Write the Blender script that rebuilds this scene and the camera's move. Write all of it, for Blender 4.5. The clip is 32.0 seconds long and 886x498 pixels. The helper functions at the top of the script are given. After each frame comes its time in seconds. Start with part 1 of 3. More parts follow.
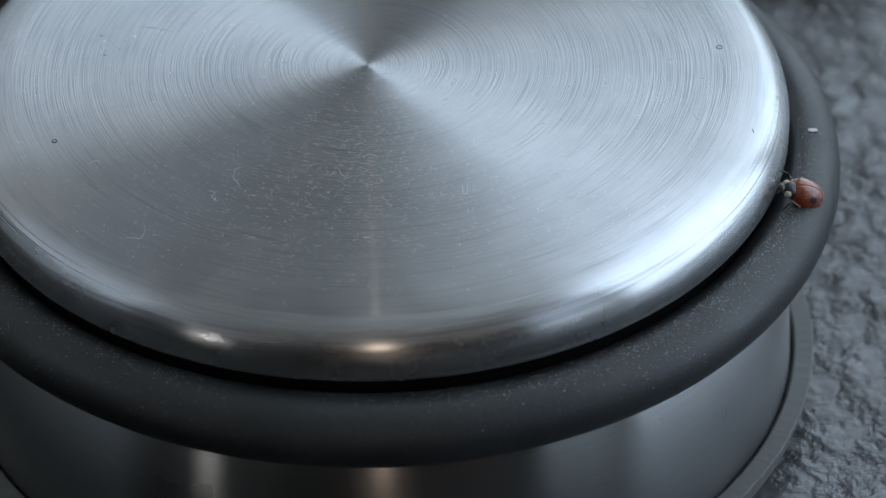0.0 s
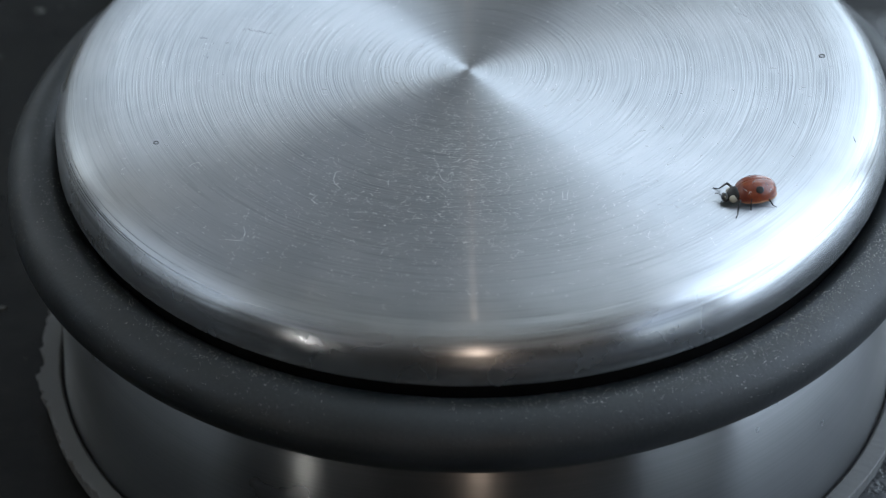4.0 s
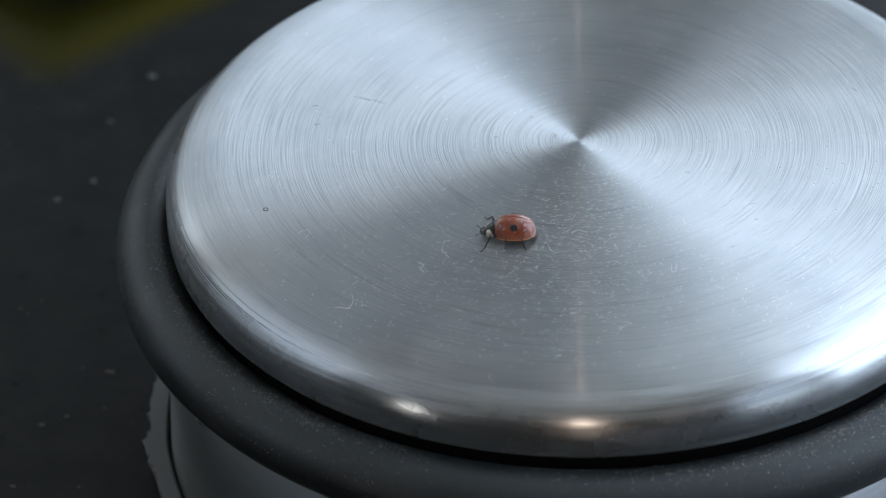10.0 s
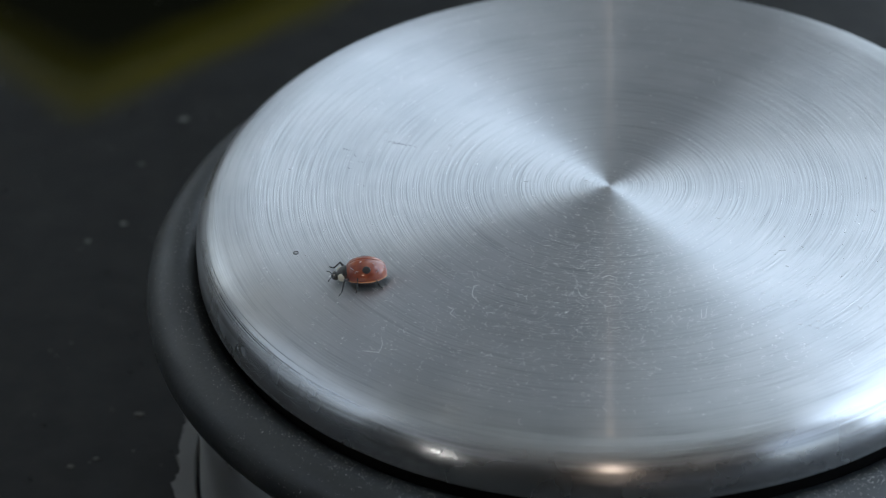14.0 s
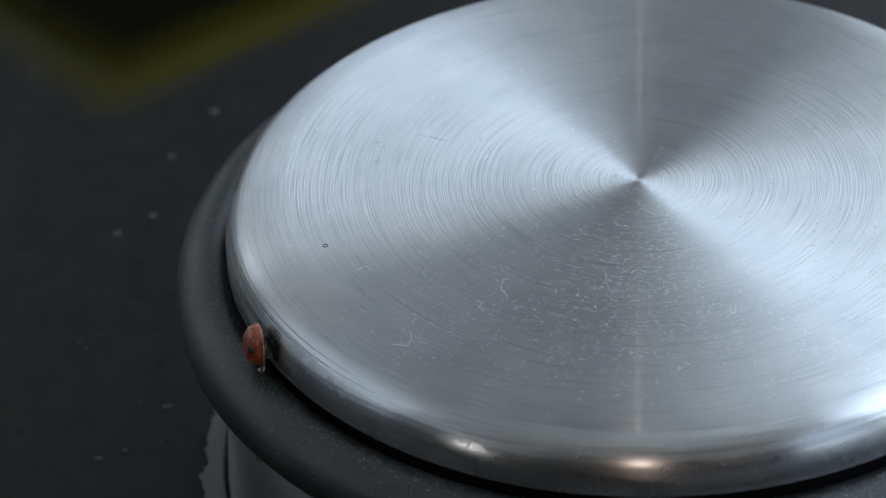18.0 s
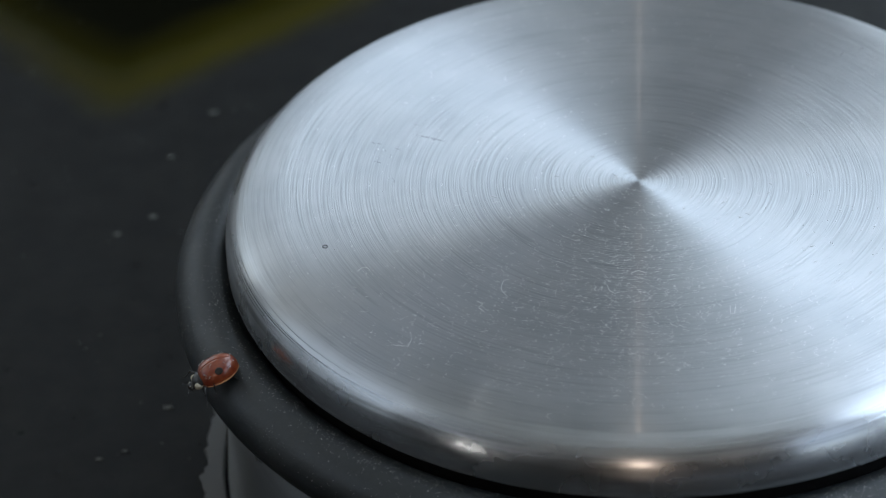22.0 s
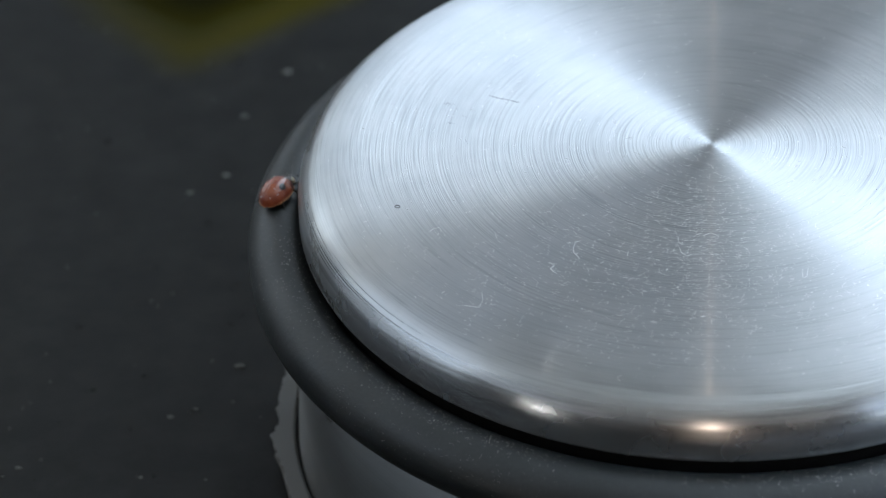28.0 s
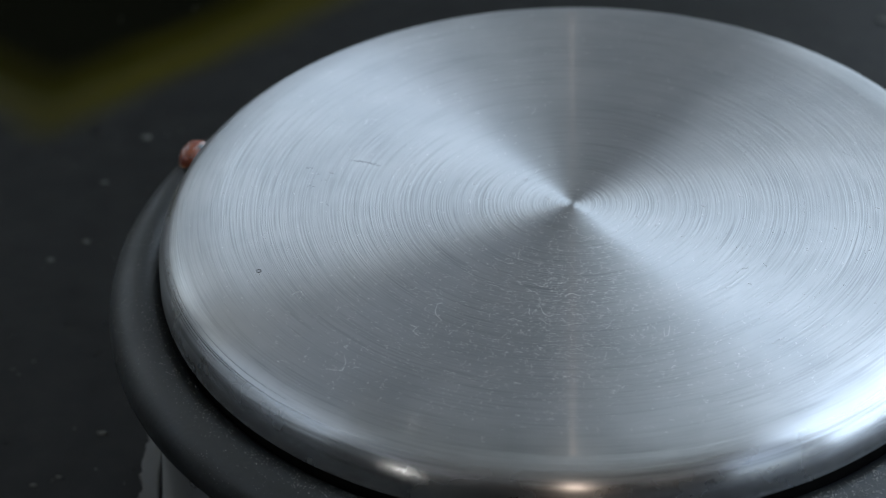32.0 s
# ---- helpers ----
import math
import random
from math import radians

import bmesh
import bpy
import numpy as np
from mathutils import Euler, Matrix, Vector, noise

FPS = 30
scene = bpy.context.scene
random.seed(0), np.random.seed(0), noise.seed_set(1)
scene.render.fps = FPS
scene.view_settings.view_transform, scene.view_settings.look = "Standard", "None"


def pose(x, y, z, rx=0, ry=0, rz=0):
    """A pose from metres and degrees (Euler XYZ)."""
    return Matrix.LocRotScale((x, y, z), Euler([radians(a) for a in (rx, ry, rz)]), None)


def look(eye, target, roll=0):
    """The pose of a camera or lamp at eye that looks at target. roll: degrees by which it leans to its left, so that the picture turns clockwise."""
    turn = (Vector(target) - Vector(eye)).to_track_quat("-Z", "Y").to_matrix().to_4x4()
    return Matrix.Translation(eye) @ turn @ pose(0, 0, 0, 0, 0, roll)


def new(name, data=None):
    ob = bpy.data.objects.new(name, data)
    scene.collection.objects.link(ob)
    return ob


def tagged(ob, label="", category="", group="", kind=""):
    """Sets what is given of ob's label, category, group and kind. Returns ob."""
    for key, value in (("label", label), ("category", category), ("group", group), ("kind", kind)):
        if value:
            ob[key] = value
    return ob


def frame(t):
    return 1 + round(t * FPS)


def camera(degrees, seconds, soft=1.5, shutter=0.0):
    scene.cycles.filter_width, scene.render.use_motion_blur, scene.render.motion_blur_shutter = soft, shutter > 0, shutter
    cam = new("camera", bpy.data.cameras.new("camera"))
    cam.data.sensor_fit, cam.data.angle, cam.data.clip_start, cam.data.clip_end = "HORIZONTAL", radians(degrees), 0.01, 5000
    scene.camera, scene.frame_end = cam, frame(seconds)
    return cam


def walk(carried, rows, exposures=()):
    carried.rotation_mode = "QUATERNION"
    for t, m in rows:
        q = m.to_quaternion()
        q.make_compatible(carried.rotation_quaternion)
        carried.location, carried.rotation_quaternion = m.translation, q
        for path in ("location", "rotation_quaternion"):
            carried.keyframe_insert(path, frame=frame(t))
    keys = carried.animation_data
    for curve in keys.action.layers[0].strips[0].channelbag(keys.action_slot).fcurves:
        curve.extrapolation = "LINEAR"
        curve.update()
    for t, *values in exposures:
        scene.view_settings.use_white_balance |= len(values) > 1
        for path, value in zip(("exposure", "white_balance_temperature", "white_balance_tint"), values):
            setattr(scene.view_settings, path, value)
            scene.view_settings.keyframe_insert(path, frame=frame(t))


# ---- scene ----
# All small sizes below are in millimetres and scaled by MM.
MM = 0.001
TOP = 31.06           # height of the steel plate's top over the floor
R_PLATE, RIM_W, RIM_H, RIM_DROP = 35.0, 5.3, 4.0, 1.6     # edge of the plate; width and height of its rounded shoulder, upright part below
RING_R, RING_T, RING_Z = 36.64, 2.87, TOP - 8.98
R_BODY, R_BASE, BASE_T = 36.25, 38.26, 2.95
HUB = (-0.3, 0.0)     # centre of the turned pattern on the plate

cam = camera(14.2, 32.0, soft=1.2)
cam.data.dof.use_dof = True
cam.data.dof.focus_distance = 0.287
cam.data.dof.aperture_fstop = 42.0
EYE = (0.0, -0.24532, 0.19855)
PATH = [
    (0, look(EYE, (0.00523, -0.02569, 0.03106), -0.694)),
    (0.5, look(EYE, (0.00613, -0.02647, 0.03106), -0.508)),
    (1, look(EYE, (0.00602, -0.02627, 0.03106), -0.547)),
    (1.5, look(EYE, (0.00598, -0.02615, 0.03106), -0.425)),
    (2, look(EYE, (0.00402, -0.02569, 0.03106), -0.608)),
    (2.5, look(EYE, (0.00277, -0.02565, 0.03106), -0.772)),
    (3, look(EYE, (0.00150, -0.02545, 0.03106), -0.843)),
    (3.5, look(EYE, (-0.00093, -0.02496, 0.03106), -1.070)),
    (5.5, look(EYE, (-0.00647, -0.02446, 0.03106), -1.623)),
    (6, look(EYE, (-0.00978, -0.02391, 0.03106), -2.011)),
    (6.5, look(EYE, (-0.01116, -0.02347, 0.03106), -2.089)),
    (7, look(EYE, (-0.01089, -0.02320, 0.03106), -1.919)),
    (7.5, look(EYE, (-0.01112, -0.02315, 0.03106), -1.774)),
    (8, look(EYE, (-0.01003, -0.02295, 0.03106), -1.639)),
    (8.5, look(EYE, (-0.01034, -0.02277, 0.03106), -1.632)),
    (9, look(EYE, (-0.01079, -0.01779, 0.03106), -1.772)),
    (9.5, look(EYE, (-0.01154, -0.01586, 0.03106), -1.807)),
    (10, look(EYE, (-0.01115, -0.01542, 0.03106), -1.707)),
    (10.5, look(EYE, (-0.01156, -0.01559, 0.03106), -1.549)),
    (11, look(EYE, (-0.01230, -0.01585, 0.03106), -1.784)),
    (11.5, look(EYE, (-0.01351, -0.01538, 0.03106), -1.896)),
    (12, look(EYE, (-0.01362, -0.01493, 0.03106), -1.949)),
    (12.5, look(EYE, (-0.01441, -0.01232, 0.03106), -1.931)),
    (13, look(EYE, (-0.01420, -0.01087, 0.03106), -1.890)),
    (13.5, look(EYE, (-0.01363, -0.01093, 0.03106), -1.714)),
    (14, look(EYE, (-0.01380, -0.00927, 0.03106), -1.637)),
    (14.5, look(EYE, (-0.01415, -0.00881, 0.03106), -1.659)),
    (15, look(EYE, (-0.01479, -0.00888, 0.03106), -1.620)),
    (15.5, look(EYE, (-0.01694, -0.00964, 0.03106), -1.927)),
    (17.5, look(EYE, (-0.01646, -0.00988, 0.03106), -1.823)),
    (18, look(EYE, (-0.01614, -0.01022, 0.03106), -1.722)),
    (18.5, look(EYE, (-0.01607, -0.01022, 0.03106), -1.709)),
    (19, look(EYE, (-0.01622, -0.00998, 0.03106), -1.731)),
    (19.5, look(EYE, (-0.01601, -0.00998, 0.03106), -1.701)),
    (20, look(EYE, (-0.01635, -0.00989, 0.03106), -1.687)),
    (20.5, look(EYE, (-0.01631, -0.01023, 0.03106), -1.727)),
    (21, look(EYE, (-0.01620, -0.01035, 0.03106), -1.732)),
    (21.5, look(EYE, (-0.01628, -0.01020, 0.03106), -1.750)),
    (22, look(EYE, (-0.01614, -0.01010, 0.03106), -1.725)),
    (22.5, look(EYE, (-0.01603, -0.00987, 0.03106), -1.822)),
    (23, look(EYE, (-0.01608, -0.01013, 0.03106), -1.825)),
    (23.5, look(EYE, (-0.01578, -0.01032, 0.03106), -1.682)),
    (24, look(EYE, (-0.01642, -0.01023, 0.03106), -1.758)),
    (24.5, look(EYE, (-0.02017, -0.01126, 0.03106), -2.267)),
    (25, look(EYE, (-0.02617, -0.01341, 0.03106), -2.798)),
    (25.5, look(EYE, (-0.02776, -0.02211, 0.03106), -3.054)),
    (27.5, look(EYE, (-0.02219, -0.01827, 0.03106), -2.393)),
    (28, look(EYE, (-0.02163, -0.01566, 0.03106), -2.112)),
    (28.5, look(EYE, (-0.01707, -0.01510, 0.03106), -1.898)),
    (29, look(EYE, (-0.01364, -0.01370, 0.03106), -1.551)),
    (29.5, look(EYE, (-0.01428, -0.01132, 0.03106), -1.661)),
    (30, look(EYE, (-0.01450, -0.00954, 0.03106), -1.715)),
    (30.5, look(EYE, (-0.01464, -0.00843, 0.03106), -1.584)),
    (31, look(EYE, (-0.01430, -0.00838, 0.03106), -1.622)),
    (31.5, look(EYE, (-0.01199, -0.00865, 0.03106), -1.458)),
    (32, look(EYE, (-0.01087, -0.00668, 0.03106), -1.247)),
]
EXPOSURES = [(0, -0.11), (1, -0.01), (3, 0.16), (6, 0.54), (8, 0.62), (9.5, 0.44), (11, 0.26), (13, 0.28), (15, 0.24), (19, 0.31), (23, 0.34), (25, 0.62), (25.5, 0.84), (28, 0.8), (29.2, 0.36), (30, 0.31), (32, 0.07)]
walk(cam, PATH, EXPOSURES)

# ---- daylight, lamps ----
world = bpy.data.worlds.new("sky")
scene.world = world
world.use_nodes = True
wn = world.node_tree.nodes
sky = wn.new("ShaderNodeTexSky")
sky.sky_type, sky.sun_disc = "NISHITA", False
sky.sun_elevation, sky.sun_rotation = radians(35), radians(200)
wn["Background"].inputs[1].default_value = 0.1
world.node_tree.links.new(sky.outputs[0], wn["Background"].inputs[0])


def area_light(name, m, sx, sy, watts, colour, spread=180):
    data = bpy.data.lights.new(name, "AREA")
    data.shape, data.size, data.size_y, data.energy, data.color = "RECTANGLE", sx, sy, watts, colour
    data.spread = radians(spread)
    ob = new(name, data)
    ob.matrix_world = m
    return ob


# room: open to the east and north-east, deep and dark behind the camera
ROOM = (-1.8, 1.3, -4.0, 0.8, 2.5)
WIN = (-0.62, 0.72, 0.02, 2.2)      # y0, y1, z0, z1 of the east opening
NWIN = (0.12, 1.26, 0.05, 2.1)     # x0, x1, z0, z1 of the north opening
VWIN = (-1.4, -0.34, 0.16, 1.0)   # x0, x1, z0, z1 of the small north-west opening
SFILL = (-1.6, -0.8, 0.02, 1.5)   # y0, y1, z0, z1 of the second east opening, added for fill light
WFILL = (-0.9, 0.77, 0.6, 2.0)    # y0, y1, z0, z1 of the weak west opening, added for fill light
LWIN = (-2.14, -1.88, 0.05, 0.2)  # y0, y1, z0, z1 of the low west opening
area_light("window_daylight", look((1.33, (WIN[0] + WIN[1]) / 2, (WIN[2] + WIN[3]) / 2), (0, (WIN[0] + WIN[1]) / 2, (WIN[2] + WIN[3]) / 2)),
           WIN[1] - WIN[0], WIN[3] - WIN[2], 20, (0.68, 0.82, 1.0))
area_light("door_daylight", look(((NWIN[0] + NWIN[1]) / 2, 0.83, (NWIN[2] + NWIN[3]) / 2), ((NWIN[0] + NWIN[1]) / 2, 0, (NWIN[2] + NWIN[3]) / 2)),
           NWIN[1] - NWIN[0], NWIN[3] - NWIN[2], 12.6, (0.74, 0.875, 1.0))
area_light("corner_daylight", look(((VWIN[0] + VWIN[1]) / 2, 0.83, (VWIN[2] + VWIN[3]) / 2), ((VWIN[0] + VWIN[1]) / 2, 0, (VWIN[2] + VWIN[3]) / 2)),
           VWIN[1] - VWIN[0], VWIN[3] - VWIN[2], 1.45, (0.95, 1.0, 0.96))
# added fill that brightens the rim's dark front, no known source
area_light("side_fill_light", look((1.33, (SFILL[0] + SFILL[1]) / 2, (SFILL[2] + SFILL[3]) / 2), (0, (SFILL[0] + SFILL[1]) / 2, (SFILL[2] + SFILL[3]) / 2)),
           SFILL[1] - SFILL[0], SFILL[3] - SFILL[2], 1.7, (0.76, 0.86, 1.0))
# the west one is an added fill that lifts the plate's dark sectors
for name, (y0, y1, z0, z1), watts, tint in (("west_fill_light", WFILL, 2.3, (0.97, 1.0, 0.92)), ("low_window_daylight", LWIN, 1.8, (1.0, 0.98, 0.94))):
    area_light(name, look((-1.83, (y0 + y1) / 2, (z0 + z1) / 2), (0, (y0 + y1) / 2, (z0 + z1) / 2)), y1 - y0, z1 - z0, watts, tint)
BULB = (0.02, -3.3, 1.12)
bulb = bpy.data.lights.new("warm_bulb_light", "POINT")
bulb.energy, bulb.color, bulb.shadow_soft_size = 12.0, (1.0, 0.78, 0.62), 0.012
new("warm_bulb_light", bulb).location = BULB


# ---- materials ----
def material(name, base=(0.5, 0.5, 0.5), rough=0.5, metal=0.0, **more):
    m = bpy.data.materials.new(name)
    m.use_nodes = True
    b = m.node_tree.nodes["Principled BSDF"]
    b.inputs["Base Color"].default_value = (*base, 1)
    b.inputs["Roughness"].default_value = rough
    b.inputs["Metallic"].default_value = metal
    for key, value in more.items():
        b.inputs[key.replace("_", " ")].default_value = value
    return m


class Nodes:
    """Short hand for wiring a material."""

    def __init__(self, m):
        self.t = m.node_tree
        self.b = self.t.nodes["Principled BSDF"]

    def put(self, value, socket):
        if hasattr(value, "is_linked"):
            self.t.links.new(value, socket)
        else:
            socket.default_value = value

    def math(self, op, a, b=0.0, c=0.0, clamp=False):
        n = self.t.nodes.new("ShaderNodeMath")
        n.operation, n.use_clamp = op, clamp
        for i, v in enumerate((a, b, c)):
            self.put(v, n.inputs[i])
        return n.outputs[0]

    def vec(self, op, a, b=(0, 0, 0), scale=1.0):
        n = self.t.nodes.new("ShaderNodeVectorMath")
        n.operation = op
        self.put(a, n.inputs[0])
        self.put(b, n.inputs[1])
        if op == "SCALE":
            self.put(scale, n.inputs["Scale"])
        return n.outputs["Value"] if op in ("LENGTH", "DOT_PRODUCT") else n.outputs[0]

    def xyz(self, x, y, z):
        n = self.t.nodes.new("ShaderNodeCombineXYZ")
        for i, v in enumerate((x, y, z)):
            self.put(v, n.inputs[i])
        return n.outputs[0]

    def split(self, v):
        n = self.t.nodes.new("ShaderNodeSeparateXYZ")
        self.put(v, n.inputs[0])
        return n.outputs

    def noise(self, v, scale, detail=2.0, rough=0.5):
        n = self.t.nodes.new("ShaderNodeTexNoise")
        self.put(v, n.inputs["Vector"])
        n.inputs["Scale"].default_value, n.inputs["Detail"].default_value, n.inputs["Roughness"].default_value = scale, detail, rough
        return n.outputs[0]

    def voronoi(self, v, scale):
        n = self.t.nodes.new("ShaderNodeTexVoronoi")
        self.put(v, n.inputs["Vector"])
        n.inputs["Scale"].default_value = scale
        return n.outputs["Distance"]

    def ramp(self, v, *stops):
        n = self.t.nodes.new("ShaderNodeValToRGB")
        e = n.color_ramp.elements
        while len(e) < len(stops):
            e.new(0.5)
        for s, (at, c) in zip(e, stops):
            s.position, s.color = at, (*c, 1) if len(c) == 3 else c
        self.put(v, n.inputs[0])
        return n.outputs[0]

    def span(self, v, a, b, c, d):
        n = self.t.nodes.new("ShaderNodeMapRange")
        self.put(v, n.inputs[0])
        for i, x in enumerate((a, b, c, d)):
            n.inputs[i + 1].default_value = x
        return n.outputs[0]

    def mix(self, f, a, b):
        n = self.t.nodes.new("ShaderNodeMix")
        n.data_type = "RGBA"
        self.put(f, n.inputs[0])
        self.put(a if hasattr(a, "is_linked") else (*a, 1), n.inputs[6])
        self.put(b if hasattr(b, "is_linked") else (*b, 1), n.inputs[7])
        return n.outputs[2]

    def bump(self, height, distance, strength=1.0, normal=None):
        n = self.t.nodes.new("ShaderNodeBump")
        n.inputs["Strength"].default_value = strength
        n.inputs["Distance"].default_value = distance
        self.put(height, n.inputs["Height"])
        if normal is not None:
            self.put(normal, n.inputs["Normal"])
        return n.outputs[0]

    def position(self):
        return self.t.nodes.new("ShaderNodeNewGeometry").outputs["Position"]

    def local(self):
        return self.t.nodes.new("ShaderNodeTexCoord").outputs["Object"]

    def set(self, **sockets):
        for key, value in sockets.items():
            self.put(value, self.b.inputs[key.replace("_", " ")])


def turned_steel():
    """Steel faced on a lathe: concentric grooves that smear light across them."""
    m = material("turned_steel", (0.56, 0.57, 0.585), 0.3, 1.0)
    n = Nodes(m)
    p = n.vec("SUBTRACT", n.position(), (HUB[0] * MM, HUB[1] * MM, 0))
    x, y, z = n.split(p)
    flat = n.xyz(x, y, 0.0)
    r = n.math("MULTIPLY", n.vec("LENGTH", flat), 1000.0)
    around = n.vec("NORMALIZE", flat)
    cx, cy, _ = n.split(around)
    def rings(per_mm, along, detail=1.0):
        return n.noise(n.xyz(n.math("MULTIPLY", r, per_mm), n.math("MULTIPLY", x, along * 1000.0), n.math("MULTIPLY", y, along * 1000.0)), 1.0, detail, 0.6)

    fine, hair, wide, deep = rings(4.2, 0.07), rings(9.5, 0.2, 0.0), rings(0.9, 0.02), rings(2.6, 0.08)
    stain = n.noise(p, 130.0, 4.0, 0.55)
    cut = n.span(deep, 0.62, 0.70, 0.0, 1.0)             # single deeper tool marks
    groove = n.math("ADD", n.math("MULTIPLY", n.math("SUBTRACT", fine, 0.5), 0.9), n.math("MULTIPLY", n.math("SUBTRACT", hair, 0.5), 1.2))
    rim = n.span(r, 32.7, 33.9, 0.0, 1.0)
    sand = n.noise(p, 7000.0, 2.0)
    rough = n.math("ADD", n.span(wide, 0.3, 0.7, 0.365, 0.38), n.span(stain, 0.3, 0.7, -0.015, 0.025))
    tone = n.mix(n.span(stain, 0.35, 0.75, 0.0, 1.0), (0.63, 0.64, 0.65), (0.53, 0.545, 0.56))
    # how the grooves catch light, also put into the colour as dark lines
    marks = n.math("ADD", n.span(fine, 0.3, 0.7, -0.35, 0.35), n.math("ADD", n.span(hair, 0.3, 0.7, -0.55, 0.55), n.math("MULTIPLY", cut, 0.3)), clamp=True)
    wear_and_light = n.math("MULTIPLY", n.math("MULTIPLY", n.span(r, 33.9, 34.4, 0.0, 1.0), n.span(r, 34.6, 34.8, 1.0, 0.0)), n.span(rings(4.5, 0.06), 0.5, 0.6, 0.0, 0.9))
    patchy = n.span(n.noise(n.xyz(n.math("MULTIPLY", r, 0.35), n.math("MULTIPLY", cx, 1.4), n.math("MULTIPLY", cy, 1.4)), 1.0, 2.0), 0.35, 0.65, 0.4, 0.85)
    marks = n.math("MULTIPLY", marks, patchy)
    tone = n.mix(n.math("MULTIPLY", marks, n.span(rim, 0.0, 1.0, 0.5, 0.3)), tone, (0.25, 0.26, 0.27))
    tone = n.mix(n.math("MULTIPLY", wear_and_light, 0.5), tone, (0.2, 0.2, 0.2))
    relief = n.bump(n.math("MULTIPLY", sand, rim), 0.00001, 0.07, n.bump(n.math("MULTIPLY", n.math("MULTIPLY", groove, patchy), n.span(rim, 0.0, 1.0, 1.0, 0.2)), 0.0001, 0.5))
    n.set(Normal=relief, Tangent=around, Anisotropic=n.span(rim, 0.0, 1.0, 0.99, 0.74), Roughness=n.math("MULTIPLY", rough, n.span(rim, 0.0, 1.0, 1.0, 0.71)), Base_Color=tone)
    # the finest polish between the grooves keeps a thin sharp streak
    thin = n.t.nodes.new("ShaderNodeBsdfAnisotropic")
    n.put(tone, thin.inputs["Color"])
    n.put(n.span(rim, 0.0, 1.0, 0.27, 0.2), thin.inputs["Roughness"])
    n.put(n.span(rim, 0.0, 1.0, -0.89, -0.2), thin.inputs["Anisotropy"])
    n.put(around, thin.inputs["Tangent"])
    n.put(n.bump(n.math("MULTIPLY", sand, rim), 0.00001, 0.06), thin.inputs["Normal"])
    both = n.t.nodes.new("ShaderNodeMixShader")
    n.put(n.span(rim, 0.0, 1.0, 0.26, 0.1), both.inputs[0])
    n.t.links.new(n.b.outputs[0], both.inputs[1])
    n.t.links.new(thin.outputs[0], both.inputs[2])
    n.t.links.new(both.outputs[0], n.t.nodes["Material Output"].inputs["Surface"])
    return m


def shaded_sleeve_steel():
    """Steel sleeve brushed round its axis: light is smeared up and down."""
    # base darker than the plate's: dim surroundings are put into the colour
    m = material("shaded_sleeve_steel", (0.24, 0.242, 0.245), 0.3, 1.0)
    n = Nodes(m)
    x, y, z = n.split(n.position())
    line = n.noise(n.xyz(n.math("MULTIPLY", x, 8.0), n.math("MULTIPLY", y, 8.0), n.math("MULTIPLY", z, 5000.0)), 1.0, 2.0)
    cloud = n.noise(n.position(), 120.0, 3.0)
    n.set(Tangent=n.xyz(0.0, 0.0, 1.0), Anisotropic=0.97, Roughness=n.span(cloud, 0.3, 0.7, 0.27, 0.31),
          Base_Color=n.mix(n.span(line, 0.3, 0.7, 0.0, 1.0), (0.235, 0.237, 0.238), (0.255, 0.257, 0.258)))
    return m


def rubber(name, base, rough, dusty):
    m = material(name, base, rough)
    n = Nodes(m)
    p = n.position()
    grain = n.noise(p, 3200.0, 3.0, 0.6)
    big = n.noise(p, 160.0, 3.0)
    n.set(Normal=n.bump(n.math("ADD", grain, n.math("MULTIPLY", n.noise(p, 2000.0, 2.0), 1.2)), 0.00013, 0.15), Roughness=n.span(big, 0.3, 0.7, rough - 0.07, rough + 0.1),
          Base_Color=n.mix(n.span(n.math("ADD", n.math("MULTIPLY", big, 0.5), n.math("MULTIPLY", grain, 0.5)), 0.42, 0.66, 0.0, dusty),
                           base, (0.16, 0.16, 0.165)))
    return m


